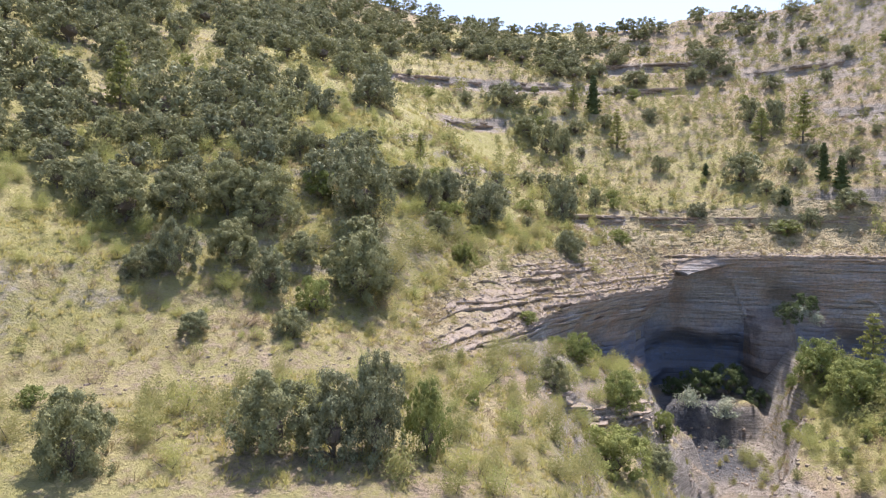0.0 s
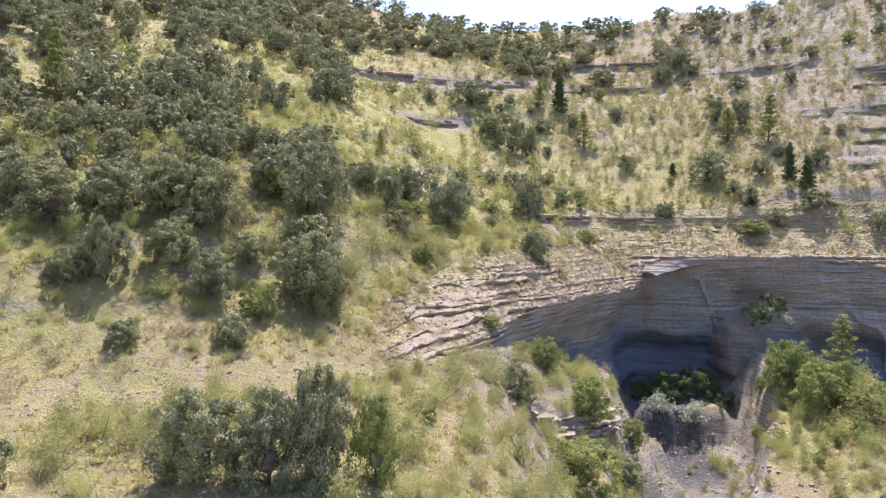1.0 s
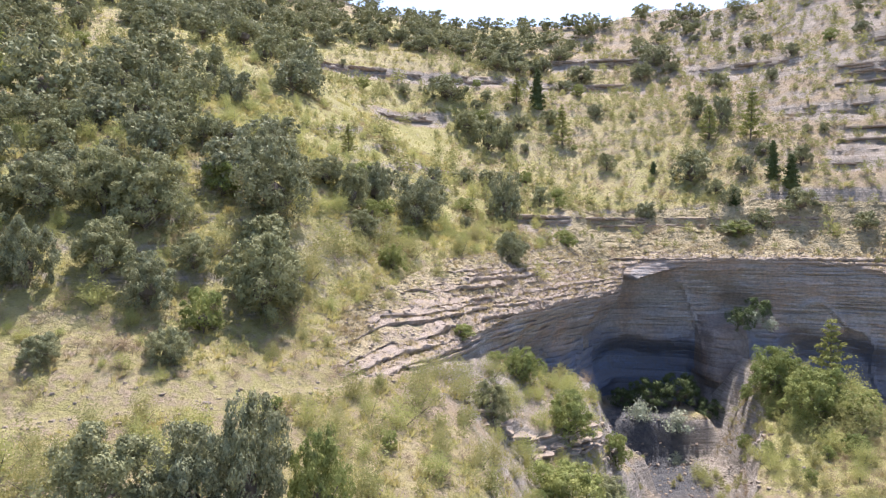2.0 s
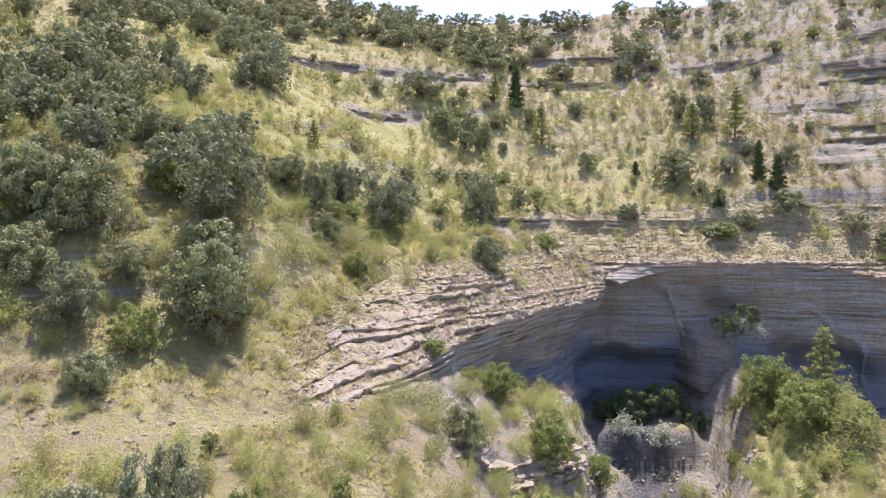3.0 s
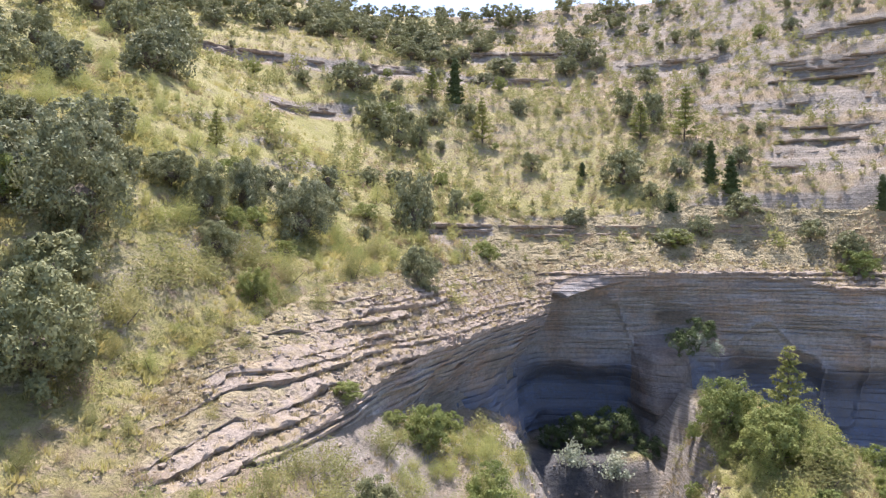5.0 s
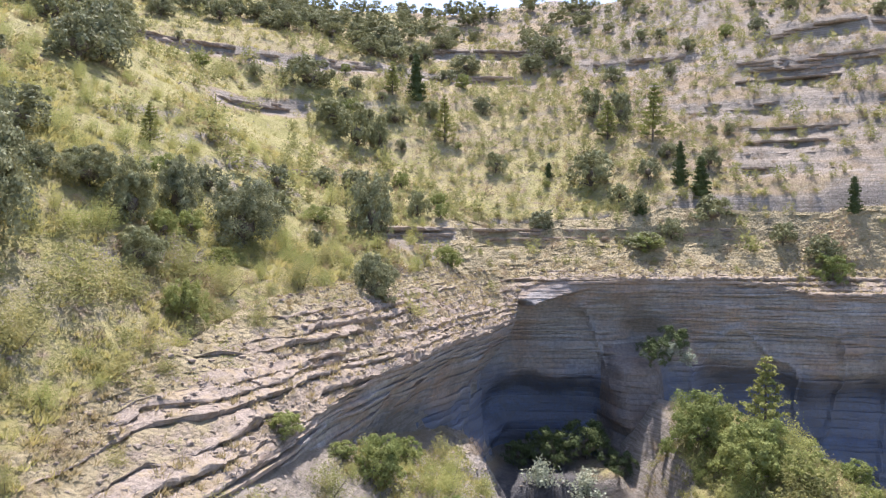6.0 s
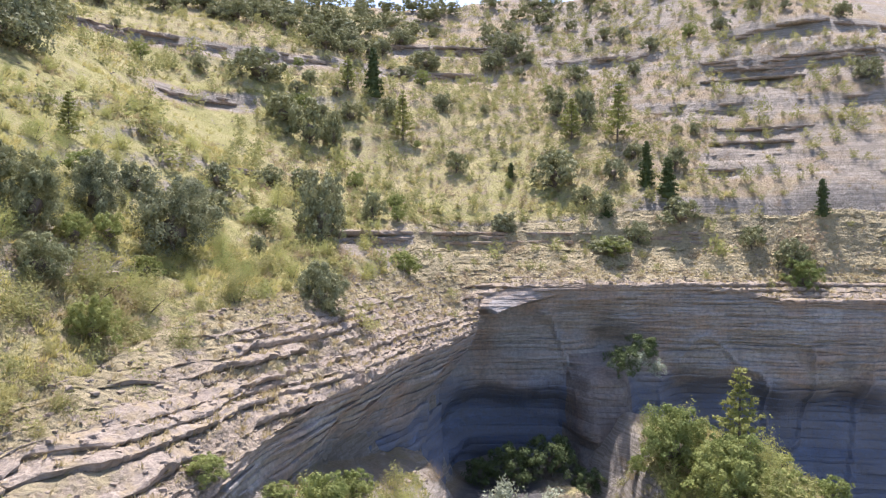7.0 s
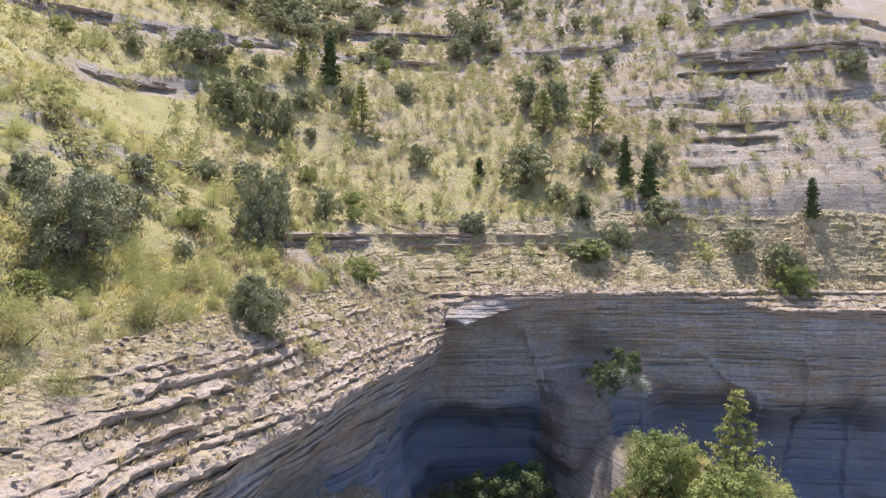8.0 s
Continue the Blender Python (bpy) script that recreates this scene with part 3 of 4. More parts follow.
        live = (fronts[k + 1] > 0.02) & (fronts[k] < reach + 1.4)
        for n in range(11):
            keep.append(live[:-1] if n < 10 else live[:-1] & False)
            loose = (1 - fade) * 0.8 + 0.5 * lattice(s * 0.35, k * 2.1 + n * 0.3 + 0 * s, 73) + 1.2 * ease(front, stony - 1.2, stony + 0.3) + (0.3 if n > 7 else 0)
            slots.append((((loose > 0.5) & (n >= 5)) | (loose > 1.35))[:-1].astype(int))
        groups.append((11 * k, 11 * k + 10))
    grid = np.stack(cols, 1)
    strips(thing, "stone_slab", grid, groups, [ROCK, SCREE], np.stack(slots, 1), np.stack(keep, 1), attribute=np.stack(soil, 1))


def build_hill_ledges():
    """The harder beds across the hillside, each broken into slabs along its contour."""
    rng = random.Random(23)
    for n, (top, x0, x1, rise) in enumerate(LEDGES):
        thing = tagged(new("hill_ledge"), "low grey limestone ledge that crosses the dry hillside", "ledge", kind="structure")
        xs = np.arange(x0, x1, 0.5)
        ys = np.linspace(30, 141, 400)
        gx, gy = np.meshgrid(xs, ys, indexing="ij")
        d, lip, _ = rim_at(gx, gy)
        z = np.where(d > 1.0, bedded(gx, gy, d, lip), -99)
        hit = np.argmax(z > top - 0.25 * rise, axis=1)
        line = np.stack([xs, ys[hit], np.full(len(xs), top)], -1)
        ok = hit > 0
        way = np.gradient(line[:, :2], axis=0)
        way /= np.linalg.norm(way, axis=1)[:, None] + 1e-9
        for _ in range(3):
            way[1:-1] = (way[:-2] + way[1:-1] + way[2:]) / 3
        way = np.stack([-way[:, 1], way[:, 0]], -1)
        beds = max(2, int(rise / 0.28))
        for b in range(beds):
            high, lowz = top - rise * 1.3 * b / beds, top - rise * 1.3 * (b + 1) / beds
            a = 0
            while a < len(xs) - 4:
                size = min(len(xs) - a, rng.randint(7, 22))
                if rng.random() > 0.16 and ok[a:a + size].all() and np.abs(np.diff(line[a:a + size, 1])).max(initial=0) < 1.2:
                    piece = line[a:a + size].copy()
                    piece[:, :2] += way[a:a + size] * (rng.uniform(-0.3, 0.45) - 0.1 * b)
                    lift = rng.uniform(-0.12, 0.06)
                    part("stone_slab", slab_mesh(xs[a:a + size], piece, way[a:a + size], high + lift, lowz + lift, n * 5 + b), thing)
                a += size


def slab_mesh(s, line, way, top, bottom, k, deep=2.2):
    """A slab on the hillside, its front along the contour."""
    h, rows = top - bottom, []
    base = 0.35 * lattice(s * 0.4, k * 3.3, 51) + 0.3 * np.abs(np.linspace(-1, 1, len(s))) ** 10 + 0.16 * np.round(lattice(s * 1.3, k * 1.9, 52) * 2) / 2
    for n, (dz, inset, jag) in enumerate([(1.0, deep, 0), (1.0, 0.10, 1), (0.85, 0.0, 1), (0.3, 0.03, 1), (0.0, 0.28, 1), (0.0, deep, 0)]):
        off = base + inset + jag * (0.2 * lattice(s * 1.9, k * 5 + n * 0.35, 53) + 0.14 * lattice(s * 5.1, k * 3 + n * 0.9, 54))
        z = bottom + dz * h + jag * 0.05 * lattice(s * 0.8, k + n * 0.1, 55)
        rows.append(np.stack([line[:, 0] + way[:, 0] * off, line[:, 1] + way[:, 1] * off, z + 0 * s], -1))
    w = len(rows)
    faces = [(a * w + b, a * w + b + 1, (a + 1) * w + b + 1, (a + 1) * w + b) for a in range(len(s) - 1) for b in range(w - 1)]
    faces += [tuple(range(w))[::-1], tuple((len(s) - 1) * w + b for b in range(w))]
    return mesh_of("stone_slab", np.stack(rows, 1).reshape(-1, 3).tolist(), faces, ROCK, smooth=False)


def build_outcrop():
    """The lower outcrop on the shoulder: broken blocks in two or three courses."""
    thing = tagged(new("rock_outcrop"), "broken brown-grey rock outcrop on the grassy shoulder", "outcrop", kind="structure")
    rng = random.Random(31)
    pts = np.array(OUTCROP, float)
    runs = np.r_[0, np.cumsum(np.hypot(*np.diff(pts[:, :2], axis=0).T))]
    s = np.arange(0, runs[-1], 0.3)
    line = np.stack([np.interp(s, runs, pts[:, n]) for n in range(3)], -1)
    way = np.gradient(line[:, :2], axis=0)
    way /= np.linalg.norm(way, axis=1)[:, None]
    way = np.stack([-way[:, 1], way[:, 0]], -1)
    for b in range(6):
        a = rng.randint(0, 4)
        while a < len(s) - 4:
            size = min(len(s) - a, rng.randint(3, 7))
            if rng.random() > 0.35:
                piece = line[a:a + size].copy()
                piece[:, :2] += way[a:a + size] * (0.85 - 0.10 * b + rng.uniform(-0.3, 0.3))
                z = float(ground_z(line[a, 0] + way[a, 0] * 1.4, line[a, 1] + way[a, 1] * 1.4)) - 0.45 - 0.22 * b + rng.uniform(-0.05, 0.05)
                part("stone_slab", slab_mesh(s[a:a + size], piece, way[a:a + size], z, z - 0.24, 90 + b, 1.6), thing)
            a += size


build_cliff()
build_terraces()
build_hill_ledges()
build_outcrop()


# ---- plants ----
def leaves_at(rng, centres, normals, size, spread=0.9, slim=0.55):
    """One small leaf at each centre, turned off its normal by chance. Returns verts and faces."""
    n = len(centres)
    nor = normals + spread * rng.normal(size=(n, 3))
    nor /= np.linalg.norm(nor, axis=1)[:, None] + 1e-9
    side = np.cross(nor, rng.normal(size=(n, 3)))
    side /= np.linalg.norm(side, axis=1)[:, None] + 1e-9
    along = np.cross(nor, side)
    a = size * rng.uniform(0.6, 1.3, (n, 1))
    b = a * slim
    tri = np.stack([centres - side * a - along * b, centres + side * a - along * b * 0.3, centres + along * b * 1.6], 1)
    return tri.reshape(-1, 3), np.arange(3 * n).reshape(-1, 3)


ICO = None


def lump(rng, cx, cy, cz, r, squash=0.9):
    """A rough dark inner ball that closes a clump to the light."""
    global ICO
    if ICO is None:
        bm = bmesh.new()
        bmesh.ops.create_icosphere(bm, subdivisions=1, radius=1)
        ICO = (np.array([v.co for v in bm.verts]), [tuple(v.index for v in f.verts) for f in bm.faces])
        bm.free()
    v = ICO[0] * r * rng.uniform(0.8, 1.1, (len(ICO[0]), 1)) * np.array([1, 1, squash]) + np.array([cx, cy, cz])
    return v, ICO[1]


def gather(pieces):
    verts, faces, base = [], [], 0
    for v, f in pieces:
        v = np.asarray(v)
        verts.append(v)
        faces += [tuple(int(i) + base for i in face) for face in f]
        base += len(v)
    return np.concatenate(verts).tolist(), faces


def limb(a, b, ra, rb, sides=6, bend=(0, 0, 0)):
    """A tapered, slightly bent branch from a to b."""
    a, b, bend = np.array(a, float), np.array(b, float), np.array(bend, float)
    steps = 4
    axis = (b - a) / (np.linalg.norm(b - a) + 1e-9)
    u = np.cross(axis, (0.3, 0.9, 0.2))
    u /= np.linalg.norm(u)
    w = np.cross(axis, u)
    verts, faces = [], []
    for n in range(steps + 1):
        k = n / steps
        c, r = a + (b - a) * k + bend * 4 * k * (1 - k), ra + (rb - ra) * k
        verts += [c + r * (math.cos(2 * math.pi * i / sides) * u + math.sin(2 * math.pi * i / sides) * w) for i in range(sides)]
    for n in range(steps):
        faces += [(n * sides + i, n * sides + (i + 1) % sides, (n + 1) * sides + (i + 1) % sides, (n + 1) * sides + i) for i in range(sides)]
    faces.append(tuple(steps * sides + i for i in range(sides)))
    return np.array(verts), faces


def plant(name, trunk, limbs, crown, leaf, wood_name="trunk", limb_name="limb", crown_name="crown", shade_cored=False):
    """A plant of unit height: an empty at its foot with its wood and its foliage."""
    root = new(name)
    if trunk:
        part(wood_name, mesh_of(wood_name, *gather([trunk]), BARK), root)
    for piece in limbs:
        part(limb_name, mesh_of(limb_name, *gather([piece]), BARK), root)
    # foliage first, then inner balls; bark colour paints crown shade on them where asked
    verts, faces = gather(crown)
    part(crown_name, mesh_of(crown_name, verts, faces, [leaf, BARK], False, [0 if n < len(crown[0][1]) or not shade_cored else 1 for n in range(len(faces))]), root)
    return root


def round_crown(seed, clumps=13, wide=0.46, foot=0.04, subs=8, leaves=60, leaf_size=0.02, heart=0.36):
    """The heap of a bushy evergreen oak, of unit height: round clumps, each beset with leafy knots, with dark gaps between."""
    rng = np.random.default_rng(seed)
    heap = []
    for n in range(clumps):
        turn, level = n * 2.4 + rng.uniform(-0.5, 0.5), (n + 0.5) / clumps
        r = rng.uniform(0.12, 0.23) * (1.15 - 0.35 * level)
        out = (wide - r * 0.75) * math.sqrt(max(0.02, 1 - (1.15 * level - 0.25) ** 2)) * rng.uniform(0.65, 1.2)
        heap.append((math.cos(turn) * out, math.sin(turn) * out, foot + 0.13 + level * (0.70 - foot), r))
    heap.append((0, 0, 0.42, wide * 0.55))
    balls = np.array(heap)
    pts, ways = [], []
    for n, (cx, cy, cz, r) in enumerate(heap):
        v = rng.normal(size=(subs * (2 if n == clumps else 1), 3))
        v /= np.linalg.norm(v, axis=1)[:, None]
        v[:, 2] = np.where(v[:, 2] < -0.6, -v[:, 2], v[:, 2])
        mids = np.array([cx, cy, cz]) + v * r * rng.uniform(0.7, 1.0, (len(v), 1))
        for c, w in zip(mids, v):
            far = np.linalg.norm(balls[:, :3] - c, axis=1) / balls[:, 3]
            far[n] = 9
            if far.min() < 0.55:
                continue
            q = r * rng.uniform(0.32, 0.56)
            m = int(leaves * rng.uniform(0.7, 1.3))
            u = rng.normal(size=(m, 3)) + 0.8 * w
            u /= np.linalg.norm(u, axis=1)[:, None]
            pts.append(c + u * q * rng.uniform(0.55, 1.25, (m, 1)))
            ways.append(u)
    pts, ways = np.concatenate(pts), np.concatenate(ways)
    pts[:, 2] = np.maximum(pts[:, 2], 0.01)
    # the added inner ball stands in for the shade within the crown
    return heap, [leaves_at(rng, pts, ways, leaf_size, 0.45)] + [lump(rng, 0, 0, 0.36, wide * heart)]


def round_tree(name, seed, leaf, **shape):
    heap, crown = round_crown(seed, **shape)
    limbs = [limb((0.01, 0.0, 0.12), (cx * 0.9, cy * 0.9, cz), 0.018, 0.006, 5, (0, 0, 0.03)) for cx, cy, cz, r in heap[:9:3]]
    return plant(name, limb((0, 0, -0.10), (0.02, 0.01, 0.5), 0.035, 0.02), limbs, crown, leaf, shade_cored=True)


def shrub_crown(seed, stems=26, wide=0.5, density=17, size=0.070, slim=0.36, core=True):
    """Many upright twigs, each with a plume of thin leaves; light falls through."""
    rng = np.random.default_rng(seed)
    crown, tips = [], []
    for n in range(stems):
        turn, lean = rng.uniform(0, 6.28), math.sqrt(rng.uniform(0, 1)) * wide
        tall = (1 - 0.75 * (lean / wide) ** 2) * rng.uniform(0.62, 1.0)
        tip = np.array([math.cos(turn) * lean, math.sin(turn) * lean, max(tall, 0.22)])
        tips.append(tip)
        m = int(density * (0.4 + tall))
        k = rng.uniform(0.15, 1.0, (m, 1)) ** 0.7
        pts = tip * k + rng.normal(size=(m, 3)) * 0.075 * (1.2 - 0.4 * k)
        pts[:, 2] = np.maximum(pts[:, 2], 0.01)
        ways = np.tile(np.array([[math.cos(turn), math.sin(turn), 0.2]]), (m, 1))
        crown.append(leaves_at(rng, pts, ways, size, 0.9, slim))
    if core:
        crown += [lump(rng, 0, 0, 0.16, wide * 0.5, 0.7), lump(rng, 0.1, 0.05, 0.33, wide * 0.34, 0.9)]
    return tips, crown


def loose_shrub(name, seed, leaf, **shape):
    tips, crown = shrub_crown(seed, **shape)
    stems = [limb((tip[0] * 0.1, tip[1] * 0.1, -0.08), tip * 0.9, 0.016, 0.004, 4) for tip in tips[:2]]
    return plant(name, None, stems, crown, leaf, limb_name="stem", crown_name="foliage")


def cone_tree(name, seed, leaf, wide=0.2, tiers=13, foot=0.1, size=0.021, density=60, open_=0.3, core=0.0, taper=0.95):
    """A young conifer: a straight trunk with whorls of boughs that shorten towards the tip."""
    rng = np.random.default_rng(seed)
    limbs, crown = [], []
    for n in range(tiers):
        level = foot + (0.96 - foot) * (n / (tiers - 1)) ** 0.95
        reach = wide * (1 - (level - foot) / (1 - foot)) ** taper * rng.uniform(0.75, 1.2) + 0.018
        boughs = 7 if reach > 0.05 else 4
        for b in range(boughs):
            turn = 2 * math.pi * b / boughs + n * 0.7 + rng.uniform(-0.3, 0.3)
            out = reach * rng.uniform(0.6, 1.25)
            tip = np.array([math.cos(turn) * out, math.sin(turn) * out, level + out * rng.uniform(0.05, 0.45)])
            if out > 0.08 and b % 3 == 0:
                limbs.append(limb((0, 0, level), tip, 0.007, 0.002, 3))
            m = int(density * (0.35 + out / wide))
            k = rng.uniform(open_, 1.05, (m, 1))
            pts = np.array([0, 0, level]) * (1 - k) + tip * k + rng.normal(size=(m, 3)) * (0.014 + 0.010 * (1 - k)) * (1, 1, 0.7)
            ways = np.tile(np.array([[math.cos(turn), math.sin(turn), 0.7]]), (m, 1))
            crown.append(leaves_at(rng, pts, ways, size, 0.8, 0.4))
        if core and n < tiers - 2:
            crown.append(lump(rng, 0, 0, level + 0.02, reach * core, 0.9))
    return plant(name, limb((0, 0, -0.06), (0.005, 0, 0.97), 0.020, 0.004), limbs[:8], crown, leaf, limb_name="bough")


def slope_set(x, y, height, width=None, turn=0.0, sink=0.05, lean=0.0):
    """Where a plant of that height stands on the ground."""
    wide = width if width else height
    z = float(surface_z(x, y)) - sink * height
    return Matrix.Translation((x, y, z)) @ Matrix.Rotation(turn, 4, "Z") @ Matrix.Rotation(lean, 4, "X") @ Matrix.Diagonal((wide, wide, height, 1))


class Kind:
    """A kind of plant: its templates, and the cheaper crowns for those past the count, far up the hill."""

    def __init__(self, templates, label, category, group, far=(), most=10**6):
        self.templates, self.plan, self.label, self.category, self.group, self.far, self.most = templates, [], label, category, group, far, most

    def put(self, m, label=""):
        self.plan.append((m, label))

    def build(self):
        self.plan.sort(key=lambda row: math.hypot(row[0].translation.x - 5, row[0].translation.y - 20))
        for n, (m, label) in enumerate(self.plan[:self.most]):
            root = self.templates[n % len(self.templates)]
            if n >= len(self.templates):
                kept = root.matrix_basis.copy()
                root.matrix_basis = Matrix.Identity(4)
                made = copy_thing(root, m)
                root.matrix_basis = kept
            else:
                root.matrix_basis, made = m, root
            tagged(made, label or self.label, self.category, self.group)
        return [m for m, _ in self.plan[self.most:]]


def joined(name, spots, shapes, material, label, category):
    """Plants past counting, as one mesh."""
    verts, faces, base = [], [], 0
    for n, m in enumerate(spots):
        v, f = shapes[n % len(shapes)]
        m = np.array(m)
        verts.append(v @ m[:3, :3].T + m[:3, 3])
        faces.append(f + base)
        base += len(v)
    v = np.concatenate(verts)
    f = np.concatenate(faces)
    me = bpy.data.meshes.new(name)
    me.vertices.add(len(v))
    me.vertices.foreach_set("co", v.ravel())
    me.loops.add(f.size)
    me.loops.foreach_set("vertex_index", f.ravel())
    me.polygons.add(len(f))
    me.polygons.foreach_set("loop_start", np.arange(0, f.size, f.shape[1]))
    me.polygons.foreach_set("use_smooth", [False] * len(f))
    me.materials.append(material)
    me.update(calc_edges=True)
    return tagged(new(name, me), label, category, kind="stuff")


def as_arrays(crown):
    """The triangles of a crown, in arrays."""
    verts, faces = gather(crown)
    return np.array(verts), np.array(faces)


oaks = Kind([round_tree("holm_oak", 11 + n, OAK, clumps=13 + n, wide=0.46 + 0.03 * (n % 3), subs=8, leaves=26, leaf_size=0.033) for n in range(6)], "dense grey-green holm oak bush on the dry slope", "tree", "holm oaks",
            [as_arrays(round_crown(111 + n, 10 + n, 0.48, subs=6, leaves=20, leaf_size=0.040)[1]) for n in range(4)], 290)
greens = Kind([round_tree("green_bush", 31 + n, GREEN, clumps=11 + 2 * n, wide=0.47, subs=7, leaves=32, leaf_size=0.030) for n in range(3)], "bright green leafy bush on the grassy slope", "bush", "green bushes")
brooms = Kind([loose_shrub("broom_shrub", 51 + n, BROOM, stems=30 + 3 * n, density=26, size=0.045, slim=0.26, core=False) for n in range(5)], "yellow-green twiggy shrub in dry grass", "shrub", "broom shrubs",
              [as_arrays(shrub_crown(151 + n, 15, 0.55, 16, 0.066, 0.32, False)[1]) for n in range(4)], 150)
dries = Kind([loose_shrub("dry_shrub", 61 + n, DRY, stems=26 + 3 * n, wide=0.55, density=40, size=0.032, slim=0.16, core=False) for n in range(3)], "withered brown twiggy shrub on bare earth", "shrub", "dry shrubs",
             [as_arrays(shrub_crown(161 + n, 18, 0.55, 24, 0.040, 0.18, False)[1]) for n in range(3)], 280)
near_oaks = Kind([round_tree("holm_oak", 211 + n, OAK, clumps=16 + n, wide=0.48, subs=9, leaves=95, leaf_size=0.017) for n in range(5)], "dense grey-green holm oak bush on the dry slope", "tree", "holm oaks")
near_greens = Kind([round_tree("green_bush", 231 + n, GREEN, clumps=14 + n, wide=0.48, subs=8, leaves=75, leaf_size=0.0185) for n in range(3)], "bright green leafy bush on the grassy slope", "bush", "green bushes")
pines = Kind([cone_tree("young_pine", 71 + n, PINE, 0.24 + 0.02 * n, 11, 0.12, 0.020, 46, 0.4) for n in range(3)], "slender light green young pine", "tree", "young pines")
junipers = Kind([cone_tree("dark_juniper", 81 + n, JUNIPER, 0.22, 15, 0.02, 0.024, 60, 0.15, 0.6, 0.7) for n in range(2)], "narrow dark green juniper on the slope", "tree", "junipers")
pales = Kind([loose_shrub("pale_bush", 91 + n, PALE, stems=14, wide=0.55, density=60, size=0.040, slim=0.6, core=False) for n in range(2)], "pale broad-leaved bush in the shade of the cliff", "bush", "pale bushes")
near_brooms = Kind([loose_shrub("broom_shrub", 251 + n, BROOM, stems=42 + 4 * n, density=52, size=0.027, slim=0.22, core=False) for n in range(4)], "yellow-green twiggy shrub in dry grass", "shrub", "broom shrubs")
leafies = Kind([loose_shrub("leafy_shrub", 271 + n, LEAFY, stems=36 + 4 * n, wide=0.5, density=52, size=0.025, slim=0.3, core=False) for n in range(4)], "soft green leafy shrub among the grass", "shrub", "leafy shrubs")
# no junipers: the dark leaf colour deepens the shade on these bushes
shade_bushes = Kind([round_tree("shade_bush", 261 + n, JUNIPER, clumps=11, wide=0.5, subs=8, leaves=95, leaf_size=0.017) for n in range(2)], "dark bush in the deep shade of the cliff's hollow", "bush", "shade bushes")


# ---- plants that stand out: x, y, height, breadth ----
OAK_AT = [
    (-7.0, 25.4, 3.6, 3.0), (-4.6, 25.4, 3.6, 2.4), (-3.1, 26.0, 4.4, 2.3), (-13.7, 23.6, 3.3, 2.4), (-13.9, 35.3, 1.4, 1.6), (-9.0, 36.6, 1.8, 1.9),
    (-6.0, 42.4, 4.7, 4.2), (-11.2, 40.1, 2.8, 2.4), (-16.5, 39.1, 3.8, 2.5), (-18.1, 38.5, 2.1, 2.1), (-13.8, 41.0, 2.9, 2.9), (-9.9, 43.1, 2.1, 2.1),
    (-6.7, 49.2, 5.7, 4.5), (-9.9, 50.7, 3.4, 3.4), (-13.1, 45.1, 4.7, 4.1), (-15.4, 45.0, 4.0, 3.4), (-18.3, 44.0, 3.5, 3.6), (-21.2, 42.6, 3.7, 4.0),
    (-23.4, 42.9, 3.7, 3.0), (-14.6, 50.6, 3.1, 3.1), (-20.6, 49.6, 2.3, 2.3), (-22.8, 47.6, 2.2, 2.2), (-0.8, 60.2, 3.5, 2.4), (-2.3, 55.8, 3.2, 2.4),
]
OAK_B_AT = [
    (2.6, 61.6, 4.4, 4.0), (4.4, 72.4, 1.9, 1.9), (11.4, 71.4, 5.1, 3.1), (10.1, 60.2, 3.1, 2.6), (12.5, 93.9, 5.1, 3.7), (15.0, 94.6, 4.0, 2.2),
    (7.8, 102.9, 3.9, 5.4), (10.1, 96.7, 3.2, 4.0), (42.6, 98.0, 3.7, 3.1), (44.8, 95.3, 4.7, 3.0), (36.7, 86.4, 4.4, 4.6), (49.6, 106.4, 2.6, 3.0),
    (29.4, 82.3, 2.4, 2.6), (38.6, 80.0, 2.4, 2.0), (37.2, 76.5, 1.6, 3.0), (44.7, 76.8, 2.7, 3.4), (-25.2, 57.9, 5.6, 5.3), (-18.5, 61.9, 4.0, 3.0),
    (-8.8, 77.1, 5.2, 3.9), (-16.5, 64.7, 3.1, 3.1), (-13.2, 66.1, 3.2, 3.2), (-22.1, 60.8, 3.4, 3.4), (-4.3, 56.2, 2.2, 2.7), (-1.5, 53.5, 2.1, 2.1),
]
OAK_C_AT = [
    (0.2, 65.7, 1.9, 1.9), (12.2, 75.0, 3.2, 2.6), (16.4, 78.9, 2.6, 2.1), (51.3, 70.6, 2.9, 2.9), (12.6, 42.1, 2.1, 2.2),
    (5.8, 39.7, 2.2, 1.8),
]
GREEN_AT = [
    (-1.1, 26.6, 3.4, 1.7), (-8.4, 39.7, 2.4, 2.0), (-5.6, 43.7, 1.4, 1.4), (-10.1, 49.6, 2.4, 2.4), (36.0, 55.2, 2.6, 3.0),
    (9.0, 37.7, 3.0, 3.6), (11.0, 44.5, 2.9, 2.7), (9.0, 48.8, 2.3, 2.2), (15.4, 49.5, 2.2, 1.8),
    (0.7, 51.9, 2.0, 1.8), (-1.0, 56.6, 1.5, 1.5), (7.3, 69.8, 1.5, 1.9), (37.1, 76.2, 1.8, 3.2), (10.7, 53.4, 1.5, 1.8), (7.3, 49.1, 0.7, 1.3),
    (5.0, 46.2, 0.9, 1.3), (50.8, 68.8, 2.8, 2.8),
]
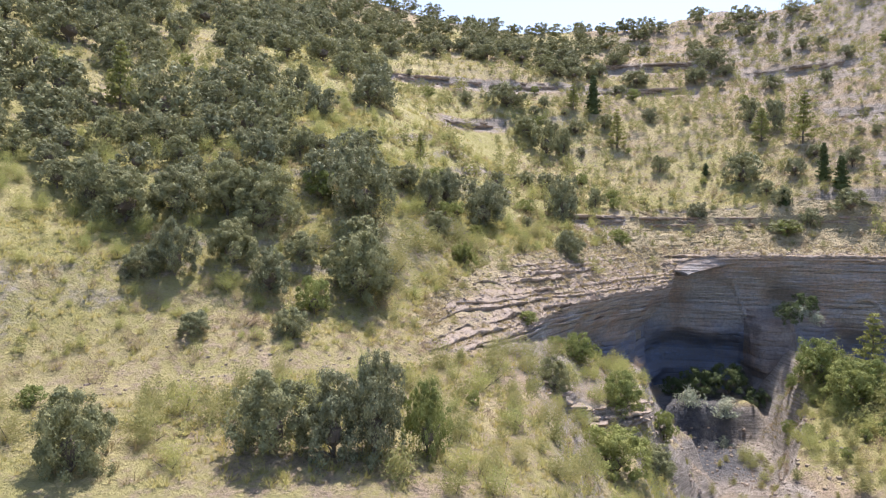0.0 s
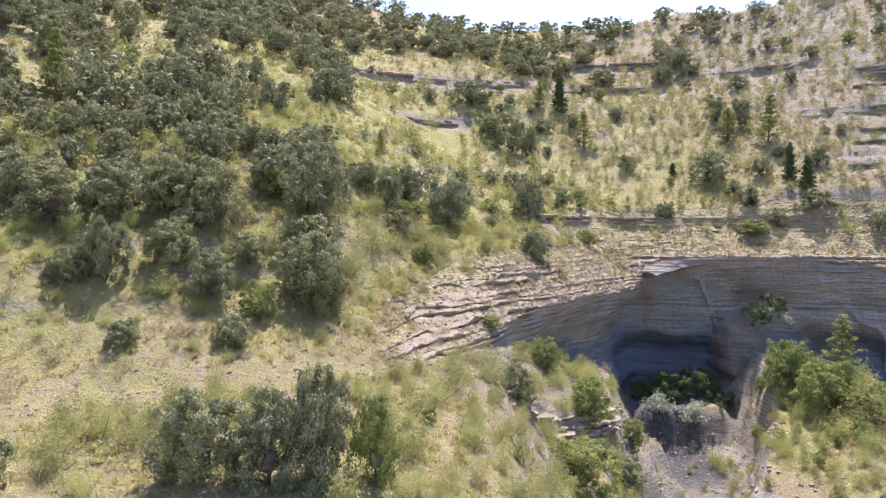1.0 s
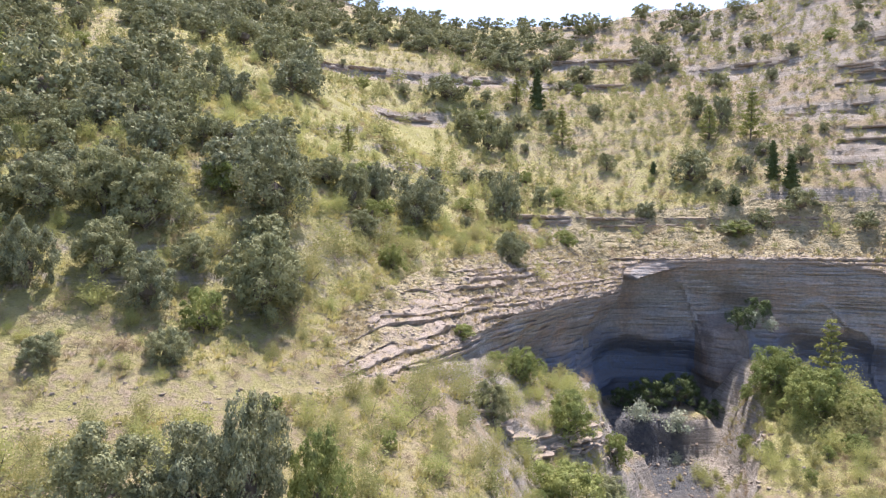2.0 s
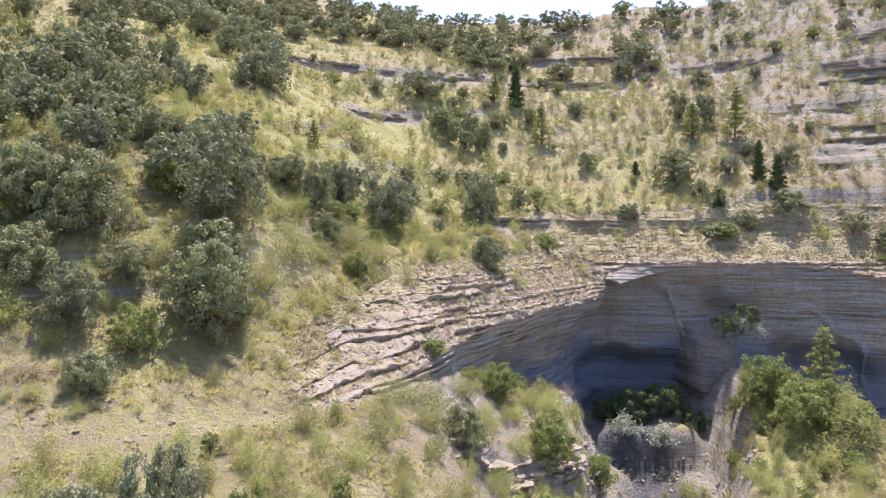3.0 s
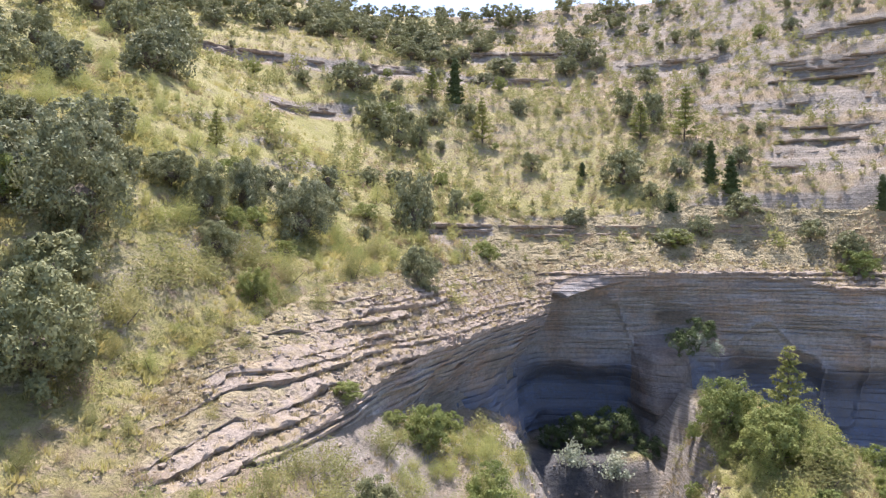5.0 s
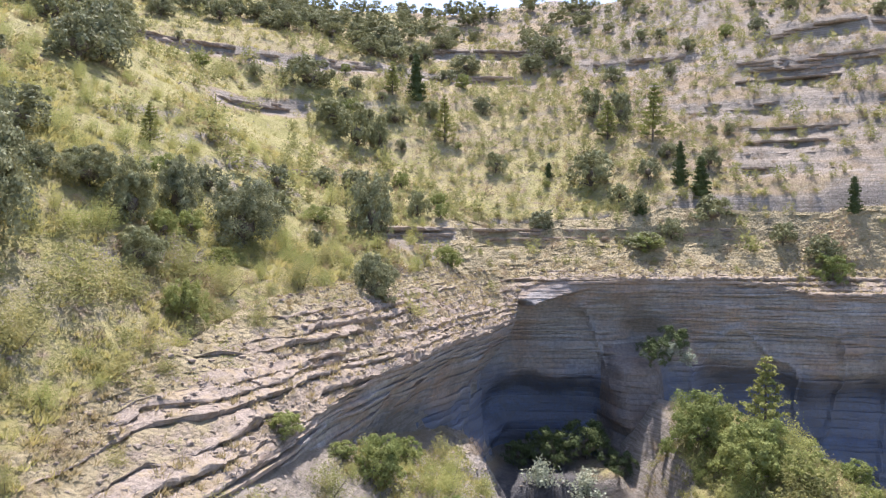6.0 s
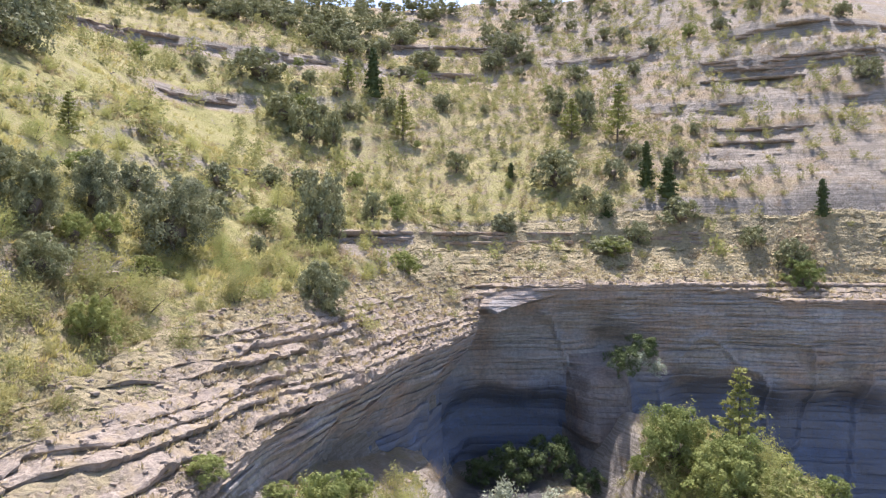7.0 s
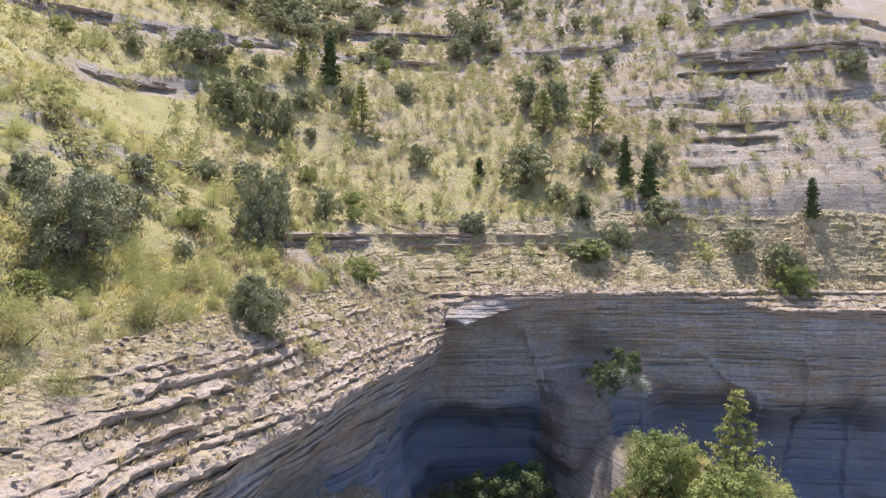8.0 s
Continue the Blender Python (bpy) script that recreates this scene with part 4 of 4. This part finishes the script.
DRYG_AT = [
    (-16.7, 30.7, 2.0, 1.8), (-11.7, 36.9, 1.4, 1.7), (3.0, 46.2, 1.2, 1.2), (6.4, 55.2, 1.2, 1.2), (4.9, 52.7, 1.0, 1.1), (53.0, 70.5, 5.4, 5.4),
    (-1.4, 43.1, 1.4, 2.0), (-4.4, 42.3, 2.0, 1.7), (29.2, 79.2, 1.5, 2.5), (32.5, 84.3, 2.5, 3.9), (25.9, 88.0, 2.6, 4.6),
]
PINE_AT = [
    (-29.1, 57.8, 6.2, 2.7), (37.0, 60.0, 6.7, 3.0), (18.1, 104.1, 4.1, 2.4), (42.0, 93.1, 4.8, 2.6), (45.9, 89.8, 6.8, 3.0), (23.1, 96.6, 5.7, 2.5),
    (-3.5, 66.9, 2.8, 1.5),
]
JUN_AT = [
    (21.2, 104.2, 5.8, 2.7), (44.5, 82.0, 4.5, 1.8), (45.1, 79.3, 3.8, 2.2), (56.2, 72.1, 3.4, 1.5), (38.8, 79.8, 2.2, 1.7), (33.1, 89.5, 1.6, 1.2),
]
BROOM_AT = [
    (12.4, 60.6, 1.6, 2.4), (5.5, 57.8, 1.7, 1.3), (7.2, 62.1, 1.9, 1.6), (-1.5, 51.1, 1.6, 2.4), (1.4, 71.6, 2.3, 4.1), (5.7, 73.6, 2.4, 4.8),
    (15.1, 90.0, 3.3, 3.3), (22.8, 84.3, 3.2, 3.7), (-0.6, 74.2, 2.3, 3.9), (-5.4, 69.7, 2.1, 2.7), (-2.9, 49.5, 2.8, 4.3), (-0.0, 54.7, 2.6, 2.6),
    (5.8, 58.1, 2.1, 2.1), (0.8, 52.1, 1.9, 1.6), (-0.8, 36.1, 2.0, 1.7), (3.2, 40.6, 1.6, 1.9), (1.8, 36.2, 2.3, 2.6), (4.2, 40.8, 1.9, 2.6),
    (-4.2, 46.4, 2.2, 2.9), (-9.3, 45.0, 2.1, 2.8), (6.6, 45.9, 1.6, 2.4), (4.3, 38.9, 1.4, 2.2), (7.1, 42.2, 1.9, 2.3), (10.8, 45.7, 2.1, 2.4),
]
BROOM_B_AT = [
    (35.6, 54.3, 3.3, 5.2),
]


def set_all(kind, places, rng, tall=1.0):
    for x, y, h, w in places:
        kind.put(slope_set(x, y, h * tall * 1.08, w * 1.08, rng.uniform(0, 6.28), 0.13))


pick = random.Random(3)
for row in OAK_AT + OAK_B_AT + OAK_C_AT:
    set_all(near_oaks if row[1] < 46 or row[1] < 62 and row[0] > -8 or 28 < row[0] < 40 and row[1] < 66 else oaks, [row], pick)
for row in GREEN_AT:
    set_all(near_greens if row[1] < 58 and row[0] > -6 or row[0] > 28 else greens, [row], pick)
set_all(dries, DRYG_AT, pick)
for row in BROOM_AT + BROOM_B_AT:
    set_all(near_brooms if row[1] < 60 else brooms, [row], pick)
for x, y, h, w in PINE_AT:
    pines.put(slope_set(x, y, h, w * 2.3, pick.uniform(0, 6.28), 0.02, pick.uniform(-0.04, 0.04)))
for x, y, h, w in JUN_AT:
    junipers.put(slope_set(x, y, h, w * 2.1, pick.uniform(0, 6.28), 0.02))
set_all(near_greens, [(33.3, 61.6, 4.6, 4.2), (33.4, 57.2, 4.0, 4.4), (35.2, 58.4, 3.8, 3.6)], pick)
set_all(leafies, [(34.9, 62.4, 3.6, 3.2), (32.2, 60.0, 2.6, 2.6), (31.6, 56.2, 2.2, 2.6), (36.4, 57.0, 2.8, 3.0), (32.8, 53.4, 3.0, 3.8), (37.9, 58.2, 3.2, 3.4), (39.4, 60.4, 2.6, 2.6)], pick)
for x, y, h, w in [(23.3, 66.7, 2.8, 2.9), (26.6, 66.3, 2.3, 3.1), (26.0, 65.0, 1.2, 1.8)]:
    pales.put(slope_set(x, y, h, w, pick.uniform(0, 6.28)))
# bushes at the foot of the hollow, their deep shade partly in the leaf colour
for x, y, h in [(25.5, 70.5, 3.2), (28.5, 70.0, 3.6), (30.4, 68.2, 2.4), (23.2, 71.2, 2.2)]:
    shade_bushes.put(slope_set(x, y, h, h * 1.15, pick.uniform(0, 6.28)))
# bushes that grow from a cleft in the cliff, on the buttress
for x, y, z, h, kind in [(34.4, 70.4, 11.3, 2.4, shade_bushes), (36.2, 70.3, 12.2, 2.4, shade_bushes), (35.4, 69.2, 12.2, 1.5, pales), (36.8, 68.9, 11.4, 1.4, pales)]:
    kind.put(Matrix.Translation((x, y, z)) @ Matrix.Rotation(0.5, 4, "X") @ Matrix.Diagonal((h * 1.1, h * 1.1, h, 1)), "bush that grows out of a cleft in the cliff face")


# ---- the rest of the cover, by the kind of ground ----
taken = [(x, y, w * 0.45) for some in (OAK_AT, OAK_B_AT, OAK_C_AT, GREEN_AT, DRYG_AT, PINE_AT, JUN_AT, BROOM_AT, BROOM_B_AT) for x, y, h, w in some]


def free(x, y, r):
    return all((x - a) ** 2 + (y - b) ** 2 > (r + q) ** 2 for a, b, q in taken)


def scatter(kind, tries, box, size, density, rng, apart=0.42, low=1.0, wide=(0.9, 1.25), limit=10**6):
    x0, x1, y0, y1 = box
    made = 0
    for _ in range(tries):
        x, y, h = rng.uniform(x0, x1), rng.uniform(y0, y1), rng.uniform(*size)
        d = float(rim_at(x, y)[0])
        if rng.random() > density(x, y, d) or not free(x, y, h * apart):
            continue
        if abs(d) < low or (d < 0 and x > 16 and y > 62 and x < 31):
            continue
        if d > 3 and rng.random() < 0.85 * float(near_ledge(x, y)):
            continue
        w = h * rng.uniform(*wide)
        own = near_brooms if kind is brooms and y < 64 and -14 < x < 16 and d > 0 else kind
        own.put(slope_set(x, y, h, w, rng.uniform(0, 6.28)))
        taken.append((x, y, w * apart))
        made += 1
        if made >= limit:
            break


def woodland(x, y, d):
    gaps = 0.38 + 0.75 * float(lattice(x * 0.11, y * 0.11, 63))
    return min(0.95, max(0.06, gaps)) if d > 3 and y > 56 and x < -7 - 0.12 * (y - 70) else 0.0


def crest_wood(x, y, d):
    return 0.8 * float(ease(y, 112, 122)) * (1 - 0.75 * float(ease(x, 34, 44)))


def thicket(x, y, d):
    return 0.7 if d > 4 and 43 < y < 58 and x < -6 else 0.0


def open_slope(x, y, d):
    if d < 4:
        return 0.0
    patchy = 0.45 + 0.7 * float(lattice(x * 0.09, y * 0.09, 61))
    return max(0.12, patchy) * (0.45 if x > 50 and 74 < y < 100 else 1.0) * (0.25 if y < 44 else 1.0)


def shoulder_cover(x, y, d):
    return 0.75 if d < -1.0 and y > 24 and (x < 17 or (30 < x < 44 and y < 65)) else 0.0


def brink_cover(x, y, d):
    return (0.5 if x < 20 else 0.9 if x < 46 else 0.2) if 0.9 < d < 8 else 0.0


cover = random.Random(17)
scatter(oaks, 1300, (-62, -6, 56, 140), (2.2, 4.6), woodland, cover, 0.40)
scatter(oaks, 600, (-35, 75, 112, 152), (1.8, 3.8), crest_wood, cover, 0.40, wide=(1.2, 1.6))
scatter(oaks, 500, (-40, -4, 43, 60), (1.6, 3.6), thicket, cover, 0.38)
scatter(oaks, 420, (-8, 85, 60, 130), (1.1, 2.8), open_slope, cover, 0.6, 3.0, limit=80)
scatter(greens, 240, (-40, 85, 40, 130), (0.9, 2.2), open_slope, cover, 0.5, 3.0, limit=60)
scatter(leafies, 900, (-16, 18, 40, 78), (0.8, 2.0), lambda x, y, d: 0.8 if d > 5 else 0.0, cover, 0.34, 3.0, (0.8, 1.15), 105)
scatter(leafies, 700, (-32, -3, 38, 60), (0.8, 1.9), lambda x, y, d: 0.8 if d > 4 else 0.0, cover, 0.2, 3.0, limit=75)
scatter(dries, 500, (-24, 3, 25, 42), (0.4, 1.1), lambda x, y, d: 0.8 if d > 0.8 else 0.0, cover, 0.4, 0.8, limit=60)
scatter(leafies, 400, (-24, 3, 25, 42), (0.4, 1.1), lambda x, y, d: 0.8 if d > 0.8 else 0.0, cover, 0.4, 0.8, limit=34)
scatter(leafies, 500, (-12, 17, 24, 50), (0.9, 2.0), shoulder_cover, cover, 0.34, limit=45)
scatter(leafies, 400, (7, 17, 38, 53), (0.7, 1.7), shoulder_cover, cover, 0.3, limit=40)
scatter(near_brooms, 500, (-24, 18, 22, 50), (0.9, 2.0), shoulder_cover, cover, 0.36, limit=70)
scatter(brooms, 700, (-30, 44, 22, 64), (0.7, 1.6), shoulder_cover, cover, 0.38, limit=110)
scatter(greens, 400, (-30, 44, 22, 64), (0.8, 2.0), shoulder_cover, cover, 0.45, limit=60)
scatter(dries, 300, (-30, 44, 22, 64), (0.7, 1.7), shoulder_cover, cover, 0.45, limit=90)
scatter(dries, 500, (-30, 90, 30, 130), (0.5, 1.5), open_slope, cover, 0.5, 1.5, limit=120)
scatter(brooms, 3500, (-50, 90, 36, 142), (1.0, 2.7), open_slope, cover, 0.36, 2.5, limit=760)
scatter(brooms, 3500, (5, 85, 74, 128), (0.8, 2.0), lambda x, y, d: 0.75 if d > 4 else 0.0, cover, 0.36, 2.5, limit=700)
scatter(dries, 500, (12, 85, 74, 125), (0.7, 1.6), lambda x, y, d: 0.6 if d > 4 else 0.0, cover, 0.36, 2.5, limit=70)
scatter(dries, 1500, (-6, 75, 38, 82), (0.35, 1.0), brink_cover, cover, 0.45, 0.9, limit=150)
scatter(brooms, 2500, (-6, 75, 38, 82), (0.4, 1.2), brink_cover, cover, 0.4, 0.9, limit=190)


def mound_cover(x, y, d):
    return 0.9 if d < -1.5 and x > 25.5 + 0.25 * (66 - y) * 0.3 else 0.0


scatter(greens, 150, (28, 47, 46, 67), (1.0, 2.2), mound_cover, cover, 0.45, limit=12)
scatter(leafies, 300, (26, 44, 46, 66), (0.9, 2.2), mound_cover, cover, 0.34, limit=30)
scatter(brooms, 700, (27.5, 48, 44, 67), (0.7, 1.7), mound_cover, cover, 0.36, limit=110)
scatter(dries, 900, (25, 47, 44, 67), (0.4, 1.1), mound_cover, cover, 0.34, limit=110)
scatter(brooms, 200, (14, 30, 44, 64), (0.5, 1.3), lambda x, y, d: 0.6 if d < -4 else 0.0, cover, 0.6, limit=28)
far_oaks = oaks.build()
far_brooms, far_dries = brooms.build(), dries.build()
for kind in (near_brooms, leafies, shade_bushes, near_oaks, near_greens, greens, pines, junipers, pales):
    kind.build()
joined("far_woodland", far_oaks, oaks.far, OAK, "grey-green holm oak wood that covers the upper hillside", "wood")
joined("withered_scrub", far_dries, dries.far, DRY, "withered brown scrub scattered over the upper hillside", "scrub")
joined("far_scrub", far_brooms, brooms.far, BROOM, "yellow-green scrub scattered over the upper hillside", "scrub")


# ---- grass, low scrub and stones ----
def tuft(seed, blades=14, spread=0.5):
    """Thin bent blades that fan out from one foot."""
    rng = np.random.default_rng(seed)
    verts = []
    for _ in range(blades):
        turn, out = rng.uniform(0, 6.28), rng.uniform(0.1, 1.0) * spread
        foot = np.array([math.cos(turn) * out * 0.8, math.sin(turn) * out * 0.8, -0.08])
        tip = np.array([math.cos(turn + 0.4) * out * 2.2, math.sin(turn + 0.4) * out * 2.2, rng.uniform(0.5, 1.0) * (1.15 - 0.8 * out)])
        side = np.array([-math.sin(turn), math.cos(turn), 0]) * 0.065
        verts += [foot - side, foot + side, tip]
    return np.array(verts), np.arange(3 * blades).reshape(-1, 3)


def grass_spots(rng, count, box, size):
    x, y = rng.uniform(box[0], box[1], count), rng.uniform(box[2], box[3], count)
    d = rim_at(x, y)[0]
    keep = ((d > drop_start(x) + 1.8) | ((d < -0.6) & ((x < 15) | ((x > 30) & (x < 46) & (y < 66)))))
    keep &= rough(x * 0.22, y * 0.22, 81, 3) + rng.uniform(-0.7, 0.7, count) > -0.1
    keep &= rng.uniform(0, 1, count) > np.maximum(0.8 * near_ledge(x, y), 0.85 * ((x > 47) & (d > 0) & (d < 8)))
    x, y = x[keep], y[keep]
    z = ground_z(x, y)
    h, turn = rng.uniform(*size, len(x)), rng.uniform(0, 6.28, len(x))
    return spots(x, y, z, h, h * rng.uniform(0.9, 1.6, len(x)), turn)


def spots(x, y, z, h, w, turn):
    m = np.zeros((len(x), 4, 4))
    m[:, 0, 0], m[:, 0, 1], m[:, 1, 0], m[:, 1, 1] = np.cos(turn) * w, -np.sin(turn) * w, np.sin(turn) * w, np.cos(turn) * w
    m[:, 2, 2], m[:, 0, 3], m[:, 1, 3], m[:, 2, 3], m[:, 3, 3] = h, x, y, z, 1
    return m


def brink_spots(rng, count, size):
    """Places on the ledges' rubble along the cliff's brink."""
    s, line, way = rim_line(0.3)
    keep = np.flatnonzero((line[:, 0] > 0) & (line[:, 0] < 70))
    n = rng.choice(keep, count)
    d = 0.3 + rng.uniform(0, 1, count) ** 0.8 * (drop_start(line[n, 0]) + 1.5)
    x, y = line[n, 0] + way[n, 0] * d, line[n, 1] + way[n, 1] * d
    z = surface_z(x, y) - 0.05
    h = rng.uniform(*size, count)
    return x, y, z, h


seeds = np.random.default_rng(5)
tufts = [tuft(n) for n in range(6)]
near_grass = grass_spots(seeds, 21000, (-26, 48, 23, 66), (0.16, 0.40))
far_grass = grass_spots(seeds, 13000, (-40, 85, 58, 138), (0.25, 0.55))
bx, by, bz, bh = brink_spots(seeds, 1100, (0.12, 0.36))
brink_grass = spots(bx, by, bz, bh, bh * 1.4, bh * 40)
# tufts and rubble on the treads of the stone steps
treads = np.array(step_tops)
at = treads[seeds.integers(0, len(treads), 3600)] + seeds.normal(size=(3600, 3)) * (0.1, 0.1, 0)
th = seeds.uniform(0.1, 0.34, 3600)
tread_grass = spots(at[:, 0], at[:, 1], at[:, 2] - 0.02, th, th * 1.4, th * 40)
brink_grass = np.concatenate([brink_grass, tread_grass])
at = treads[seeds.integers(0, len(treads), 6500)] + seeds.normal(size=(6500, 3)) * (0.1, 0.1, 0)
th = seeds.uniform(0.20, 0.44, 6500) ** 2.0
tread_stones = spots(at[:, 0], at[:, 1], at[:, 2] - 0.02, th * 0.7, th * 1.5, th * 57)
slope_grass = grass_spots(seeds, 8500, (-16, 16, 44, 84), (0.18, 0.40))
every = np.concatenate([near_grass, far_grass, slope_grass])
sere = rough(every[:, 0, 3] * 0.08, every[:, 1, 3] * 0.08, 83, 2) + 0.02 * (every[:, 0, 3] - 15) > 0.1
joined("dry_grass", np.concatenate([every[sere], brink_grass]), tufts, STRAW, "tufts of straw-coloured dry grass over the slope", "grass")
joined("meadow_grass", every[~sere], tufts, MEADOW, "thick yellow-green meadow grass on the slope", "grass")
cushions = [as_arrays(shrub_crown(171 + n, 7, 0.6, 11, 0.10, 0.42, False)[1]) for n in range(5)]
low = grass_spots(seeds, 4800, (-35, 85, 26, 138), (0.4, 1.0))
low = np.concatenate([low, grass_spots(seeds, 900, (-14, 15, 46, 80), (0.5, 1.2))])
brown = grass_spots(seeds, 2000, (-20, 88, 30, 135), (0.3, 0.8))
fine_cushions = [as_arrays(shrub_crown(181 + n, 12, 0.6, 16, 0.055, 0.36, False)[1]) for n in range(5)]
close = (low[:, 1, 3] < 66) & (low[:, 0, 3] < 40)
joined("low_scrub", low[close], fine_cushions, BROOM, "low green and straw-coloured scrub among the grass", "scrub")
joined("low_scrub", low[~close], cushions, BROOM, "low green and straw-coloured scrub among the grass", "scrub")
joined("brown_scrub", brown, fine_cushions, DRY, "low brown withered scrub on the stony slopes", "scrub")


def pebble(seed):
    """An angular block: a skewed, jittered cube."""
    rng = np.random.default_rng(seed)
    v = np.array([(x, y, z) for z in (-1, 1) for y in (-1, 1) for x in (-1, 1)], float) * np.array([0.5, 0.42, 0.4]) * rng.uniform(0.6, 1.25, (8, 3))
    v[4:, :2] *= rng.uniform(0.55, 0.95)
    return v + np.array([0, 0, 0.12]), np.array([(0, 2, 3, 1), (4, 5, 7, 6), (0, 1, 5, 4), (1, 3, 7, 5), (3, 2, 6, 7), (2, 0, 4, 6)])


stones = [pebble(n) for n in range(5)]
bx, by, bz, bh = brink_spots(seeds, 1300, (0.05, 0.22))
loose = spots(bx, by, bz, bh * 0.75, bh * 1.2, bh * 57)
gx, gy = seeds.uniform(-25, 80, 3000), seeds.uniform(26, 125, 3000)
gd = rim_at(gx, gy)[0]
on = ((gd > drop_start(gx) + 1.8) | (gd < -0.5)) & (rough(gx * 0.12, gy * 0.12, 91, 2) > -0.1)
gh = seeds.uniform(0.05, 0.17, 3000)
spread = spots(gx[on], gy[on], ground_z(gx[on], gy[on]), gh[on] * 0.7, gh[on] * 1.2, gh[on] * 77)
# a stony line along the meadow's edge, blocks on the mound's bank and in the gully
edge_s, edge_line, edge_way = rim_line(0.1)
edge_on = seeds.choice(np.flatnonzero((edge_line[:, 0] > -17) & (edge_line[:, 0] < 5)), 120)
ed = seeds.normal(0.2, 0.8, 120)
ex, ey = edge_line[edge_on, 0] + edge_way[edge_on, 0] * ed, edge_line[edge_on, 1] + edge_way[edge_on, 1] * ed
eh = seeds.uniform(0.06, 0.16, 120)
edge = spots(ex, ey, surface_z(ex, ey) + 0.02, eh * 0.7, eh * 1.5, eh * 91)
wx, wy = np.r_[seeds.uniform(24.5, 30.5, 90), seeds.uniform(14, 30, 420)], np.r_[seeds.uniform(55, 67, 90), seeds.uniform(44, 66, 420)]
wh = np.r_[seeds.uniform(0.06, 0.2, 90), seeds.uniform(0.08, 0.32, 420)]
in_gully = spots(wx, wy, ground_z(wx, wy), wh * 0.8, wh * 1.2, wh * 33)
joined("loose_stones", np.concatenate([loose, tread_stones, spread, edge, in_gully]), stones, ROCK, "loose pale limestone rubble on the ledges and slopes", "stones")
